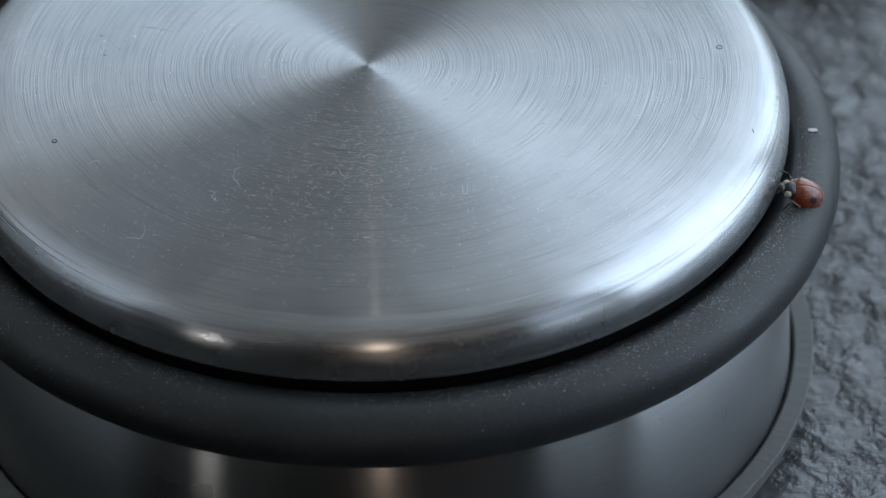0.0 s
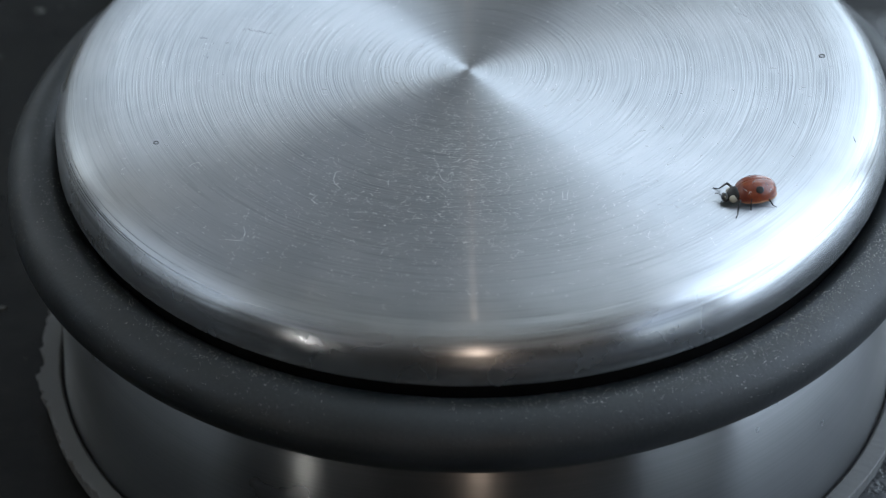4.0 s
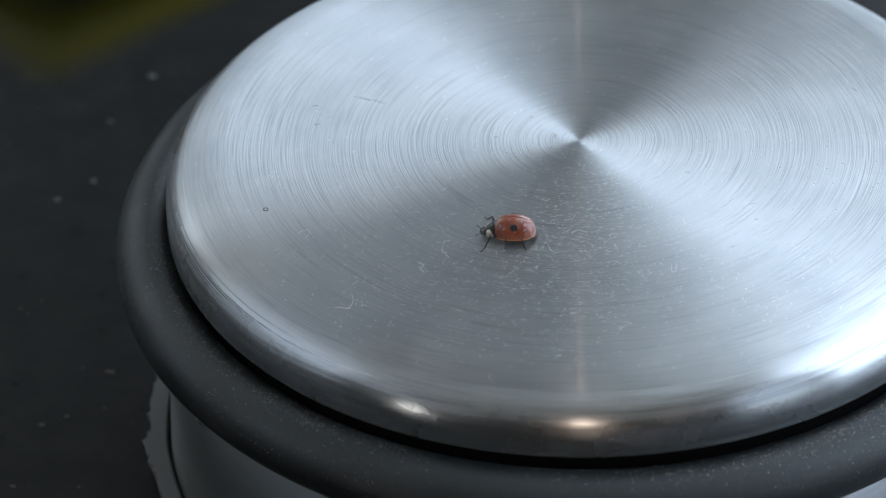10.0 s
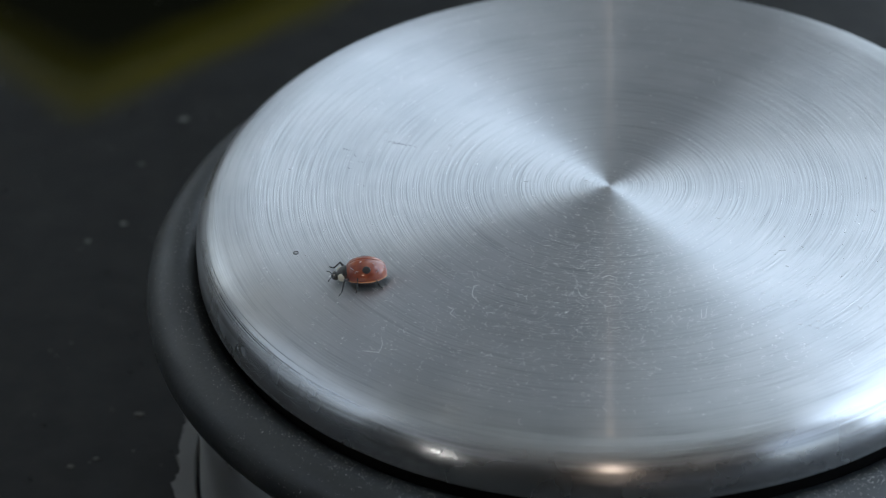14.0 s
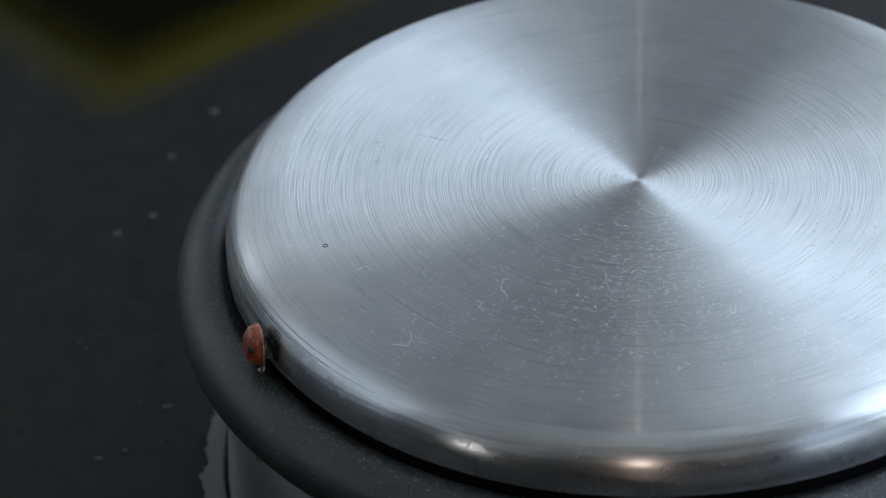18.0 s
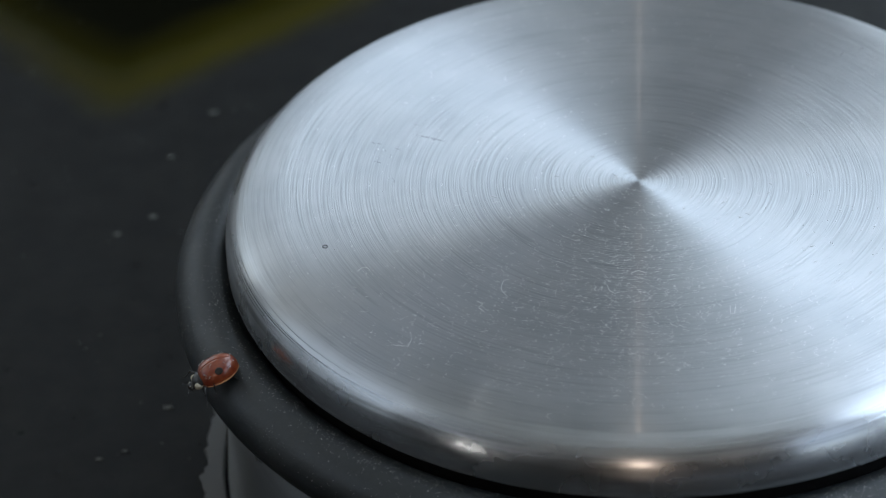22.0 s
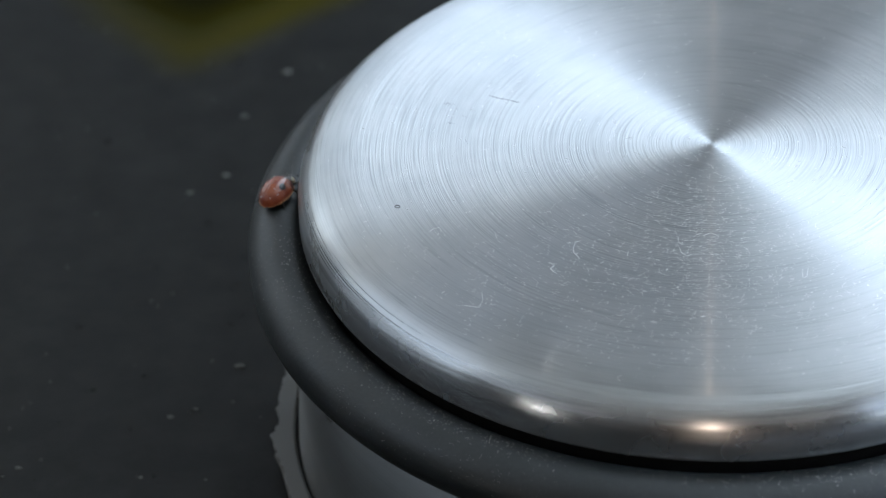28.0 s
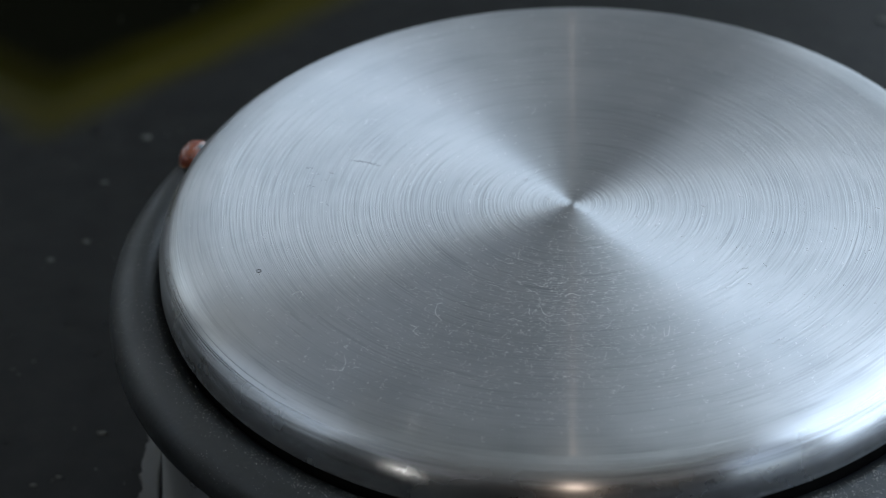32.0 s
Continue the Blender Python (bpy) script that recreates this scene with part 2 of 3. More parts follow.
def slate():
    """Dark cleft stone floor with fine bumps, a satin sheen and pale specks."""
    m = material("slate_floor", (0.03, 0.031, 0.032), 0.42)
    n = Nodes(m)
    p = n.position()
    broad = n.noise(p, 75.0, 4.0, 0.55)
    grain = n.noise(p, 420.0, 4.0, 0.6)
    chips = n.voronoi(n.vec("ADD", p, n.vec("SCALE", n.xyz(grain, broad, 0.5), scale=0.006)), 230.0)
    height = n.math("ADD", n.math("MULTIPLY", broad, 1.6), n.math("ADD", n.math("MULTIPLY", grain, 0.55), n.math("MULTIPLY", chips, -0.35)))
    # a dark patch with a yellow rim, painted in, cornered towards the door stop
    wob = n.vec("SCALE", n.xyz(n.noise(p, 60.0), n.noise(n.vec("ADD", p, (3, 1, 0)), 60.0), 0.0), scale=0.006)
    q = n.vec("SUBTRACT", n.vec("ADD", p, wob), (-0.052, 0.0617, 0.0))
    u = n.vec("DOT_PRODUCT", q, (-0.671, 0.741, 0.0))
    v = n.vec("DOT_PRODUCT", q, (0.69, 0.726, 0.0))
    far = n.math("SUBTRACT", 0.13, n.vec("LENGTH", n.vec("SUBTRACT", q, (-0.005, 0.02, 0.0))))
    inside = n.math("SMOOTH_MIN", n.math("SMOOTH_MIN", u, v, 0.006), far, 0.02)
    # pale rough bands among dark smooth ones, noise that blends the patch below
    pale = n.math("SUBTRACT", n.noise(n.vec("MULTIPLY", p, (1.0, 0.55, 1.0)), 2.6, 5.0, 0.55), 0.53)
    # forced pale east of the stop, dark west: light and shade put into the colour
    lit_dist = n.math("ADD", n.vec("LENGTH", n.vec("SUBTRACT", p, (0.19, -0.07, 0.0))), n.math("ADD", n.span(broad, 0.3, 0.7, -0.006, 0.006), n.math("MULTIPLY", n.span(n.noise(p, 11.0, 4.0, 0.6), 0.3, 0.7, -0.09, 0.07), n.span(n.split(p)[0], 0.09, 0.22, 0.0, 1.0))))
    beside = n.span(lit_dist, 0.3, 0.55, 1.0, 0.0)
    pale = n.math("ADD", n.math("MULTIPLY", pale, n.math("SUBTRACT", 1.0, beside)), n.math("MULTIPLY", n.span(lit_dist, 0.172, 0.208, 0.1, -0.1), beside))
    wear_and_light = n.span(pale, -0.04, 0.04, 0.0, 1.0)
    core = n.span(inside, -0.001, 0.0045, 0.0, 1.0)
    rim = n.math("MULTIPLY", n.span(inside, -0.003, 0.001, 0.0, 1.0), n.math("SUBTRACT", 1.0, n.span(inside, 0.001, 0.009, 0.0, 1.0)))
    rim = n.math("MULTIPLY", rim, n.span(n.math("SUBTRACT", v, u), -0.012, 0.012, 0.5, 1.0))
    base = n.mix(n.span(n.noise(p, 260.0, 5.0, 0.65), 0.4, 0.72, 0.0, 1.0), (0.005, 0.005, 0.0045), (0.0125, 0.0125, 0.011))
    cloud = n.noise(p, 2.2, 4.0, 0.6)
    base = n.mix(n.span(cloud, 0.45, 0.75, 0.0, 0.5), base, (0.028, 0.027, 0.026))
    base = n.mix(wear_and_light, base, n.mix(n.span(grain, 0.35, 0.65, 0.0, 1.0), (0.03, 0.031, 0.033), (0.085, 0.088, 0.094)))
    base = n.mix(core, base, (0.005, 0.005, 0.003))
    base = n.mix(rim, base, (0.04, 0.034, 0.003))
    relief = n.span(wear_and_light, 0.0, 1.0, 0.05, 1.2)
    n.set(Normal=n.bump(n.math("MULTIPLY", height, relief), 0.0016, 0.55), Roughness=n.math("ADD", n.math("SUBTRACT", n.span(grain, 0.3, 0.7, 0.27, 0.4), n.math("MULTIPLY", wear_and_light, 0.05)), n.math("MULTIPLY", core, 0.3)),
          Base_Color=base, Specular_IOR_Level=n.math("MULTIPLY", n.math("MULTIPLY", n.span(core, 0.0, 1.0, 1.0, 0.0), n.span(rim, 0.0, 1.0, 1.0, 0.2)), n.span(wear_and_light, 0.0, 1.0, 0.18, 0.85)))
    return m


def plaster(name, base):
    m = material(name, base, 0.85)
    n = Nodes(m)
    p = n.position()
    n.set(Base_Color=n.mix(n.span(n.noise(p, 3.0, 4.0), 0.3, 0.7, 0.0, 1.0), base, tuple(c * 0.9 for c in base)),
          Normal=n.bump(n.noise(p, 160.0, 3.0), 0.002, 0.2))
    return m


def shell(name, base, rough, coat, mottled):
    m = material(name, base, rough, Coat_Weight=coat, Coat_Roughness=0.12)
    n = Nodes(m)
    p = n.local()
    n.set(Base_Color=n.mix(n.span(n.noise(p, 1500.0, 3.0), 0.35, 0.7, 0.0, 1.0), base, mottled),
          Normal=n.bump(n.noise(p, 9000.0, 2.0), 0.00004, 0.12))
    return m


STEEL, SLEEVE = turned_steel(), shaded_sleeve_steel()
RUBBER = rubber("ring_rubber", (0.0075, 0.0105, 0.0115), 0.46, 0.07)
RUBBER.node_tree.nodes["Principled BSDF"].inputs["Specular IOR Level"].default_value = 0.72
PAD = rubber("pad_rubber", (0.15, 0.152, 0.15), 0.62, 0.45)
# shade of the gap put into a near-black colour; also the lamp's cord
GAP_BLACK = material("gap_shade_and_cord_black", (0.005, 0.005, 0.005), 0.9, Specular_IOR_Level=0.1)
SLATE = slate()
WALL, CEIL, DARKWALL = plaster("wall_plaster", (0.68, 0.69, 0.7)), plaster("ceiling_plaster", (0.86, 0.86, 0.81)), plaster("dark_wall", (0.06, 0.057, 0.054))
FRAME = material("white_frame", (0.75, 0.75, 0.74), 0.4)
GLASS = material("pane_glass", (0.95, 0.97, 0.97), 0.02, Transmission_Weight=1.0)
LINT = material("pale_lint", (0.86, 0.86, 0.84), 0.8)
FINE_DUST = material("fine_dust", (0.84, 0.84, 0.82), 0.85)
SPECK = material("pale_speck", (0.11, 0.11, 0.1), 0.85)
FLOOR_GRIT = material("dull_grit", (0.12, 0.12, 0.115), 0.9)
MARGIN = shell("pale_margin", (0.55, 0.22, 0.08), 0.4, 0.4, (0.6, 0.3, 0.14))
GRIT = material("grey_grit", (0.4, 0.39, 0.37), 0.85)
CHIP = material("white_chip", (0.8, 0.79, 0.76), 0.6)
PIT = material("pit_metal", (0.12, 0.12, 0.12), 0.5, 0.8)
ELYTRA = shell("red_wing_case", (0.2, 0.028, 0.009), 0.3, 1.0, (0.34, 0.072, 0.016))
BLACK = shell("black_chitin", (0.012, 0.011, 0.011), 0.35, 0.4, (0.03, 0.026, 0.022))
CREAM = shell("cream_patch", (0.62, 0.57, 0.45), 0.45, 0.3, (0.5, 0.45, 0.35))


# ---- mesh helpers ----
def part(name, bm, mat, parent=None, label="", smooth=True):
    me = bpy.data.meshes.new(name)
    bm.to_mesh(me)
    bm.free()
    for q in me.polygons:
        q.use_smooth = smooth
    me.materials.append(mat)
    ob = new(name, me)
    if parent is not None:
        ob.parent = parent
    if label:
        ob["label"] = label
    return ob


def lathe(profile, n=256, wobble=None):
    """A ring or solid of revolution from a closed profile of (radius, height) in mm."""
    bm = bmesh.new()
    rings = []
    for k in range(n):
        a = 2 * math.pi * k / n
        ring = []
        for i, (r, z) in enumerate(profile):
            dr, dz = wobble(a, i) if wobble else (0, 0)
            ring.append(bm.verts.new(((r + dr) * math.cos(a) * MM, (r + dr) * math.sin(a) * MM, (z + dz) * MM)))
        rings.append(ring)
    for k in range(n):
        a, b = rings[k], rings[(k + 1) % n]
        for i in range(len(profile)):
            j = (i + 1) % len(profile)
            bm.faces.new((a[i], b[i], b[j], a[j]))
    bmesh.ops.recalc_face_normals(bm, faces=bm.faces)
    return bm


def lathe_solid(profile, n=256):
    """As lathe, with the first and last point on the axis."""
    bm = bmesh.new()
    top = bm.verts.new((0, 0, profile[0][1] * MM))
    low = bm.verts.new((0, 0, profile[-1][1] * MM))
    rings = []
    for k in range(n):
        a = 2 * math.pi * k / n
        rings.append([bm.verts.new((r * math.cos(a) * MM, r * math.sin(a) * MM, z * MM)) for r, z in profile[1:-1]])
    for k in range(n):
        a, b = rings[k], rings[(k + 1) % n]
        bm.faces.new((top, a[0], b[0]))
        bm.faces.new((low, b[-1], a[-1]))
        for i in range(len(a) - 1):
            bm.faces.new((a[i], a[i + 1], b[i + 1], b[i]))
    bmesh.ops.recalc_face_normals(bm, faces=bm.faces)
    return bm


def box_into(bm, x0, x1, y0, y1, z0, z1, bevel=0.0):
    made = bmesh.ops.create_cube(bm, size=1.0)["verts"]
    for v in made:
        v.co = Vector(((x0 + x1) / 2 + v.co.x * (x1 - x0), (y0 + y1) / 2 + v.co.y * (y1 - y0), (z0 + z1) / 2 + v.co.z * (z1 - z0)))
    if bevel:
        edges = list({e for v in made for e in v.link_edges})
        bmesh.ops.bevel(bm, geom=edges, offset=bevel, segments=2, affect="EDGES")
    return bm


def box(*a, **k):
    return box_into(bmesh.new(), *a, **k)


def tube_into(bm, points, radii, sides=6):
    """A closed tube along points (mm) with its radius at each."""
    pts = [Vector(p) for p in points]
    rings = []
    for i, p in enumerate(pts):
        d = (pts[min(i + 1, len(pts) - 1)] - pts[max(i - 1, 0)]).normalized()
        u = d.orthogonal().normalized()
        w = d.cross(u)
        rings.append([bm.verts.new((p + (u * math.cos(2 * math.pi * k / sides) + w * math.sin(2 * math.pi * k / sides)) * radii[i]) * MM) for k in range(sides)])
    for a, b in zip(rings, rings[1:]):
        for k in range(sides):
            bm.faces.new((a[k], a[(k + 1) % sides], b[(k + 1) % sides], b[k]))
    bm.faces.new(rings[0][::-1])
    bm.faces.new(rings[-1])
    return bm


def blob_into(bm, at, size, sub=1, rough=0.25, rnd=random):
    """An uneven pebble of the given half sizes (mm)."""
    made = bmesh.ops.create_icosphere(bm, subdivisions=sub, radius=1.0)["verts"]
    for v in made:
        k = 1 + rnd.uniform(-rough, rough)
        v.co = Vector(((at[0] + v.co.x * size[0] * k) * MM, (at[1] + v.co.y * size[1] * k) * MM, (at[2] + v.co.z * size[2] * k) * MM))
    return bm


def pebble_into(bm, at, size, rnd):
    """A cheap uneven grain with eight faces (half sizes in mm)."""
    t = rnd.uniform(0, 3.14)
    c, w = math.cos(t), math.sin(t)
    v = []
    for x, y, z in ((1, 0, 0), (0, 1, 0), (-1, 0, 0), (0, -1, 0), (0, 0, 1), (0, 0, -1)):
        k = rnd.uniform(0.65, 1.25)
        x, y, z = x * size[0] * k, y * size[1] * k, z * size[2] * k
        v.append(bm.verts.new(((at[0] + x * c - y * w) * MM, (at[1] + x * w + y * c) * MM, (at[2] + z) * MM)))
    for i in range(4):
        j = (i + 1) % 4
        bm.faces.new((v[i], v[j], v[4]))
        bm.faces.new((v[j], v[i], v[5]))


# ---- room ----
X0, X1, Y0, Y1, ZC = ROOM
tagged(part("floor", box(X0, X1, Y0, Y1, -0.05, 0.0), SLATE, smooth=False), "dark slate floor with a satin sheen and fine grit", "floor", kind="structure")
tagged(part("ceiling", box(X0 - 0.1, X1 + 0.1, Y0 - 0.1, Y1 + 0.1, ZC, ZC + 0.1), CEIL, smooth=False), "plain white plaster ceiling", "ceiling", kind="structure")
west = bmesh.new()
for y0, y1, z0, z1 in ((Y0 - 0.1, LWIN[0], -0.05, ZC), (LWIN[1], WFILL[0], -0.05, ZC), (WFILL[1], Y1 + 0.1, -0.05, ZC), (LWIN[0], LWIN[1], -0.05, LWIN[2]),
                       (LWIN[0], LWIN[1], LWIN[3], ZC), (WFILL[0], WFILL[1], -0.05, WFILL[2]), (WFILL[0], WFILL[1], WFILL[3], ZC)):
    box_into(west, X0 - 0.1, X0, y0, y1, z0, z1)
tagged(part("wall_west", west, WALL, smooth=False), "pale plaster wall with a low window and an added fill opening", "wall", kind="structure")
north = bmesh.new()
box_into(north, X0, VWIN[0], Y1, Y1 + 0.1, -0.05, ZC)
box_into(north, VWIN[1], NWIN[0], Y1, Y1 + 0.1, -0.05, ZC)
box_into(north, VWIN[0], VWIN[1], Y1, Y1 + 0.1, -0.05, VWIN[2])
box_into(north, VWIN[0], VWIN[1], Y1, Y1 + 0.1, VWIN[3], ZC)
box_into(north, NWIN[1], X1, Y1, Y1 + 0.1, -0.05, ZC)
box_into(north, NWIN[0], NWIN[1], Y1, Y1 + 0.1, -0.05, NWIN[2])
box_into(north, NWIN[0], NWIN[1], Y1, Y1 + 0.1, NWIN[3], ZC)
tagged(part("wall_north", north, WALL, smooth=False), "pale plaster wall with two glazed openings", "wall", kind="structure")
tagged(part("wall_south", box(X0, X1, Y0 - 0.1, Y0, -0.05, ZC), WALL, smooth=False), "pale plaster wall over an added dark dado", "wall", kind="structure")
# unseen dark panels, added to darken what the plate's rim reflects
dado = bmesh.new()
box_into(dado, X0 + 0.02, X1 - 0.02, Y0, Y0 + 0.02, 0.0, 1.9)
box_into(dado, X1 - 0.02, X1, Y0 + 0.02, SFILL[0], 0.0, 0.8)
for y0, y1 in ((Y0 + 0.02, LWIN[0]), (LWIN[1], WFILL[0])):
    box_into(dado, X0, X0 + 0.02, y0, y1, 0.0, 0.8)
box_into(dado, X0, X0 + 0.02, LWIN[0], LWIN[1], LWIN[3], 0.8)
tagged(part("dado", dado, DARKWALL, smooth=False), "unseen dark dado, added to darken the steel's reflections", "wall panel", kind="structure")
lamp = tagged(new("pendant_lamp"), "small warm pendant lamp on a dark cord", "lamp")
lamp.location = (BULB[0], BULB[1], 0.0)
part("cord", box(-0.003, 0.003, -0.003, 0.003, BULB[2] + 0.06, ZC), GAP_BLACK, lamp, smooth=False)
part("socket", lathe_solid([(0, 62), (10, 62), (17, 52), (17, 16), (0, 16)], 24), GAP_BLACK, lamp).location = (0.0, 0.0, BULB[2])
east = bmesh.new()
box_into(east, X1, X1 + 0.1, Y0 - 0.1, SFILL[0], -0.05, ZC)
box_into(east, X1, X1 + 0.1, SFILL[1], WIN[0], -0.05, ZC)
box_into(east, X1, X1 + 0.1, SFILL[0], SFILL[1], -0.05, SFILL[2])
box_into(east, X1, X1 + 0.1, SFILL[0], SFILL[1], SFILL[3], ZC)
box_into(east, X1, X1 + 0.1, WIN[1], Y1 + 0.1, -0.05, ZC)
box_into(east, X1, X1 + 0.1, WIN[0], WIN[1], -0.05, WIN[2])
box_into(east, X1, X1 + 0.1, WIN[0], WIN[1], WIN[3], ZC)
tagged(part("wall_east", east, WALL, smooth=False), "pale plaster wall with a wide glazed opening", "wall", kind="structure")
bar = 0.05
# the second, two-pane one only houses the added side fill
for number, (y0, y1, z0, z1), panes in (("window_1", WIN, 3), ("fill_window_5", SFILL, 2)):
    win = tagged(new(number), "unseen white-framed window with tall panes in the east wall", "window", kind="structure")
    for y in (y0, y1 - bar):
        part("window_frame", box(X1 + 0.05, X1 + 0.09, y, y + bar, z0, z1), FRAME, win, smooth=False)
    for z in (z0, z1 - bar):
        part("window_frame", box(X1 + 0.052, X1 + 0.088, y0 + bar, y1 - bar, z, z + bar), FRAME, win, smooth=False)
    for k in range(panes):
        w = (y1 - y0 - 2 * bar) / panes
        pane = part("pane", box(X1 + 0.067, X1 + 0.073, y0 + bar + k * w, y0 + bar + (k + 1) * w - 0.004, z0 + bar, z1 - bar), GLASS, win, smooth=False)
        pane.visible_shadow = False

for number, (x0, x1, z0, z1) in (("window_2", NWIN), ("window_4", VWIN)):
    win = tagged(new(number), "white-framed window in the north wall", "window", kind="structure")
    for x in (x0, x1 - bar):
        part("window_frame", box(x, x + bar, Y1 + 0.05, Y1 + 0.09, z0, z1), FRAME, win, smooth=False)
    for z in (z0, z1 - bar):
        part("window_frame", box(x0 + bar, x1 - bar, Y1 + 0.052, Y1 + 0.088, z, z + bar), FRAME, win, smooth=False)
    pane = part("pane", box(x0 + bar, x1 - bar, Y1 + 0.067, Y1 + 0.073, z0 + bar, z1 - bar), GLASS, win, smooth=False)
    pane.visible_shadow = False

# the larger one only houses the added west fill
for number, (y0, y1, z0, z1) in (("window_3", LWIN), ("fill_window_6", WFILL)):
    win = tagged(new(number), "unseen white-framed window in the pale wall", "window", kind="structure")
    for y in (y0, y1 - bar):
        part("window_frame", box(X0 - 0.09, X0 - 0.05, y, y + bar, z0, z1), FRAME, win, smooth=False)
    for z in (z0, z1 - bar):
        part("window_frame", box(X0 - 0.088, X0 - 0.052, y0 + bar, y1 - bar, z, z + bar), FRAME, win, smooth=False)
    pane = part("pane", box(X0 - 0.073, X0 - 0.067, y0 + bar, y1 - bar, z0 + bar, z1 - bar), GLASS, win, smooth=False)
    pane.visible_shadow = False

# ---- the door stop ----
stop = tagged(new("door_stop"), "round brushed steel door stop with black rubber ring on slate", "door stop")


def arc(cx, cz, r, a0, a1, n):
    return [(cx + r * math.cos(radians(a0 + (a1 - a0) * i / n)), cz + r * math.sin(radians(a0 + (a1 - a0) * i / n))) for i in range(n + 1)]


def rim_arc(n):
    """Profile of the rim: a wide easy shoulder that rolls over into a short upright edge with a small turn under."""
    pts = []
    for i in range(n + 1):
        a = math.pi / 2 * i / n
        pts.append((R_PLATE - RIM_W + RIM_W * math.sin(a), TOP - RIM_H + RIM_H * math.cos(a)))
    low = TOP - RIM_H - RIM_DROP
    return pts + [(R_PLATE, low + 0.6)] + arc(R_PLATE - 0.25, low + 0.25, 0.25, 0, -80, 6)


RIM = rim_arc(48)
plate_profile = [(0, TOP), (0.4, TOP)] + [(r, TOP) for r in (2, 6, 12, 18, 24)] + RIM
plate_profile += [(33.0, TOP - RIM_H - RIM_DROP - 0.1), (30, TOP - 6.0), (0, TOP - 6.0)]
part("top_plate", lathe_solid(plate_profile, 320), STEEL, stop, "brushed steel plate with concentric turning marks and a rounded rim")
# fills the gap with black in place of deep shade
part("core", lathe_solid([(0, TOP - 6.05), (33.9, TOP - 6.05), (33.9, TOP - 14), (0, TOP - 14)], 128), GAP_BLACK, stop, "core under the plate, the gap's shade put into its colour")


def ring_wobble(a, i):
    return (noise.noise((math.cos(a) * 3, math.sin(a) * 3, 1.7)) * 0.07, noise.noise((math.cos(a) * 2.5, math.sin(a) * 2.5, 8.1)) * 0.09)


part("rubber_ring", lathe(arc(RING_R, RING_Z, RING_T, 0, 360 * 35 / 36, 35), 320, ring_wobble), RUBBER, stop, "thick matt black rubber bumper ring")
body_profile = [(0, TOP - 13), (R_BODY - 1.3, TOP - 12.8), (R_BODY - 0.85, TOP - 13.2), (R_BODY, 2.3), (R_BODY - 0.3, 2.0), (R_BODY - 1.5, 1.9), (0, 1.9)]
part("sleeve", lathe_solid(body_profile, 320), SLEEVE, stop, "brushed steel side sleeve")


def pad_wobble(a, i):
    ragged = noise.noise((math.cos(a) * 9, math.sin(a) * 9, 4.0)) * 0.25 + noise.noise((math.cos(a) * 40, math.sin(a) * 40, 2.0)) * 0.16 + noise.noise((math.cos(a) * 110, math.sin(a) * 110, 7.0)) * 0.16
    left = max(0.0, math.cos(a - radians(197)))
    return ((ragged * (0.35 + 2.2 * left ** 8) if i in (5, 6) else ragged * 0.08), (0.12 * ragged if i in (4, 5, 6) else 0))


part("base_pad", lathe([(30, 0.0), (30, 0.8), (36.4, 0.8), (36.5, BASE_T - 0.15), (36.7, BASE_T), (R_BASE - 0.08, BASE_T), (R_BASE, BASE_T - 0.1), (R_BASE - 0.3, 1.2), (R_BASE - 0.9, 0.0)], 720, pad_wobble), PAD, stop,
     "grey rubber base pad with a ragged trimmed edge", smooth=False)


# pits and scratches in the plate
def pit(x, y, r):
    bm = lathe([(r + 0.045 * math.cos(radians(a)), TOP + 0.01 + 0.03 * math.sin(radians(a))) for a in range(0, 360, 45)], 14)
    bmesh.ops.translate(bm, verts=bm.verts, vec=(x * MM, y * MM, 0))
    part("pit", bm, PIT, stop, "tiny crater in the steel")


pit(-25.77, -9.91, 0.2)
pit(29.25, 1.2, 0.24)
for x0, y0, x1, y1, w in ((-19.4, 6.6, -16.6, 5.6, 0.035), (-23.0, 5.3, -22.2, 5.2, 0.03), (-22.6, 2.4, -22.0, 2.3, 0.03), (-21.4, 3.4, -21.0, 3.3, 0.02),
                       (-22.0, 4.6, -21.7, 4.1, 0.02), (30.8, -10.6, 30.9, -11.3, 0.07), (-20.9, 0.2, -20.7, -0.6, 0.025), (22.5, 8.0, 23.6, 7.1, 0.02), (26.0, -8.0, 26.5, -9.2, 0.02)):
    scr = bmesh.new()
    tube_into(scr, [(x0, y0, TOP), ((x0 + x1) / 2, (y0 + y1) / 2 + 0.02, TOP), (x1, y1, TOP)], [w * 0.25, w * 0.6, w * 0.2], 4)
    part("scratch", scr, PIT, stop, "short dark scratch in the steel")

# ---- dust and lint ----
rnd = random.Random(7)


def on_plate(x, y):
    """Height of the plate's surface over the floor."""
    r = math.hypot(x, y)
    for (r0, z0), (r1, z1) in zip(RIM, RIM[1:]):
        if r0 <= r < r1:
            return z0 + (z1 - z0) * (r - r0) / (r1 - r0)
    return TOP


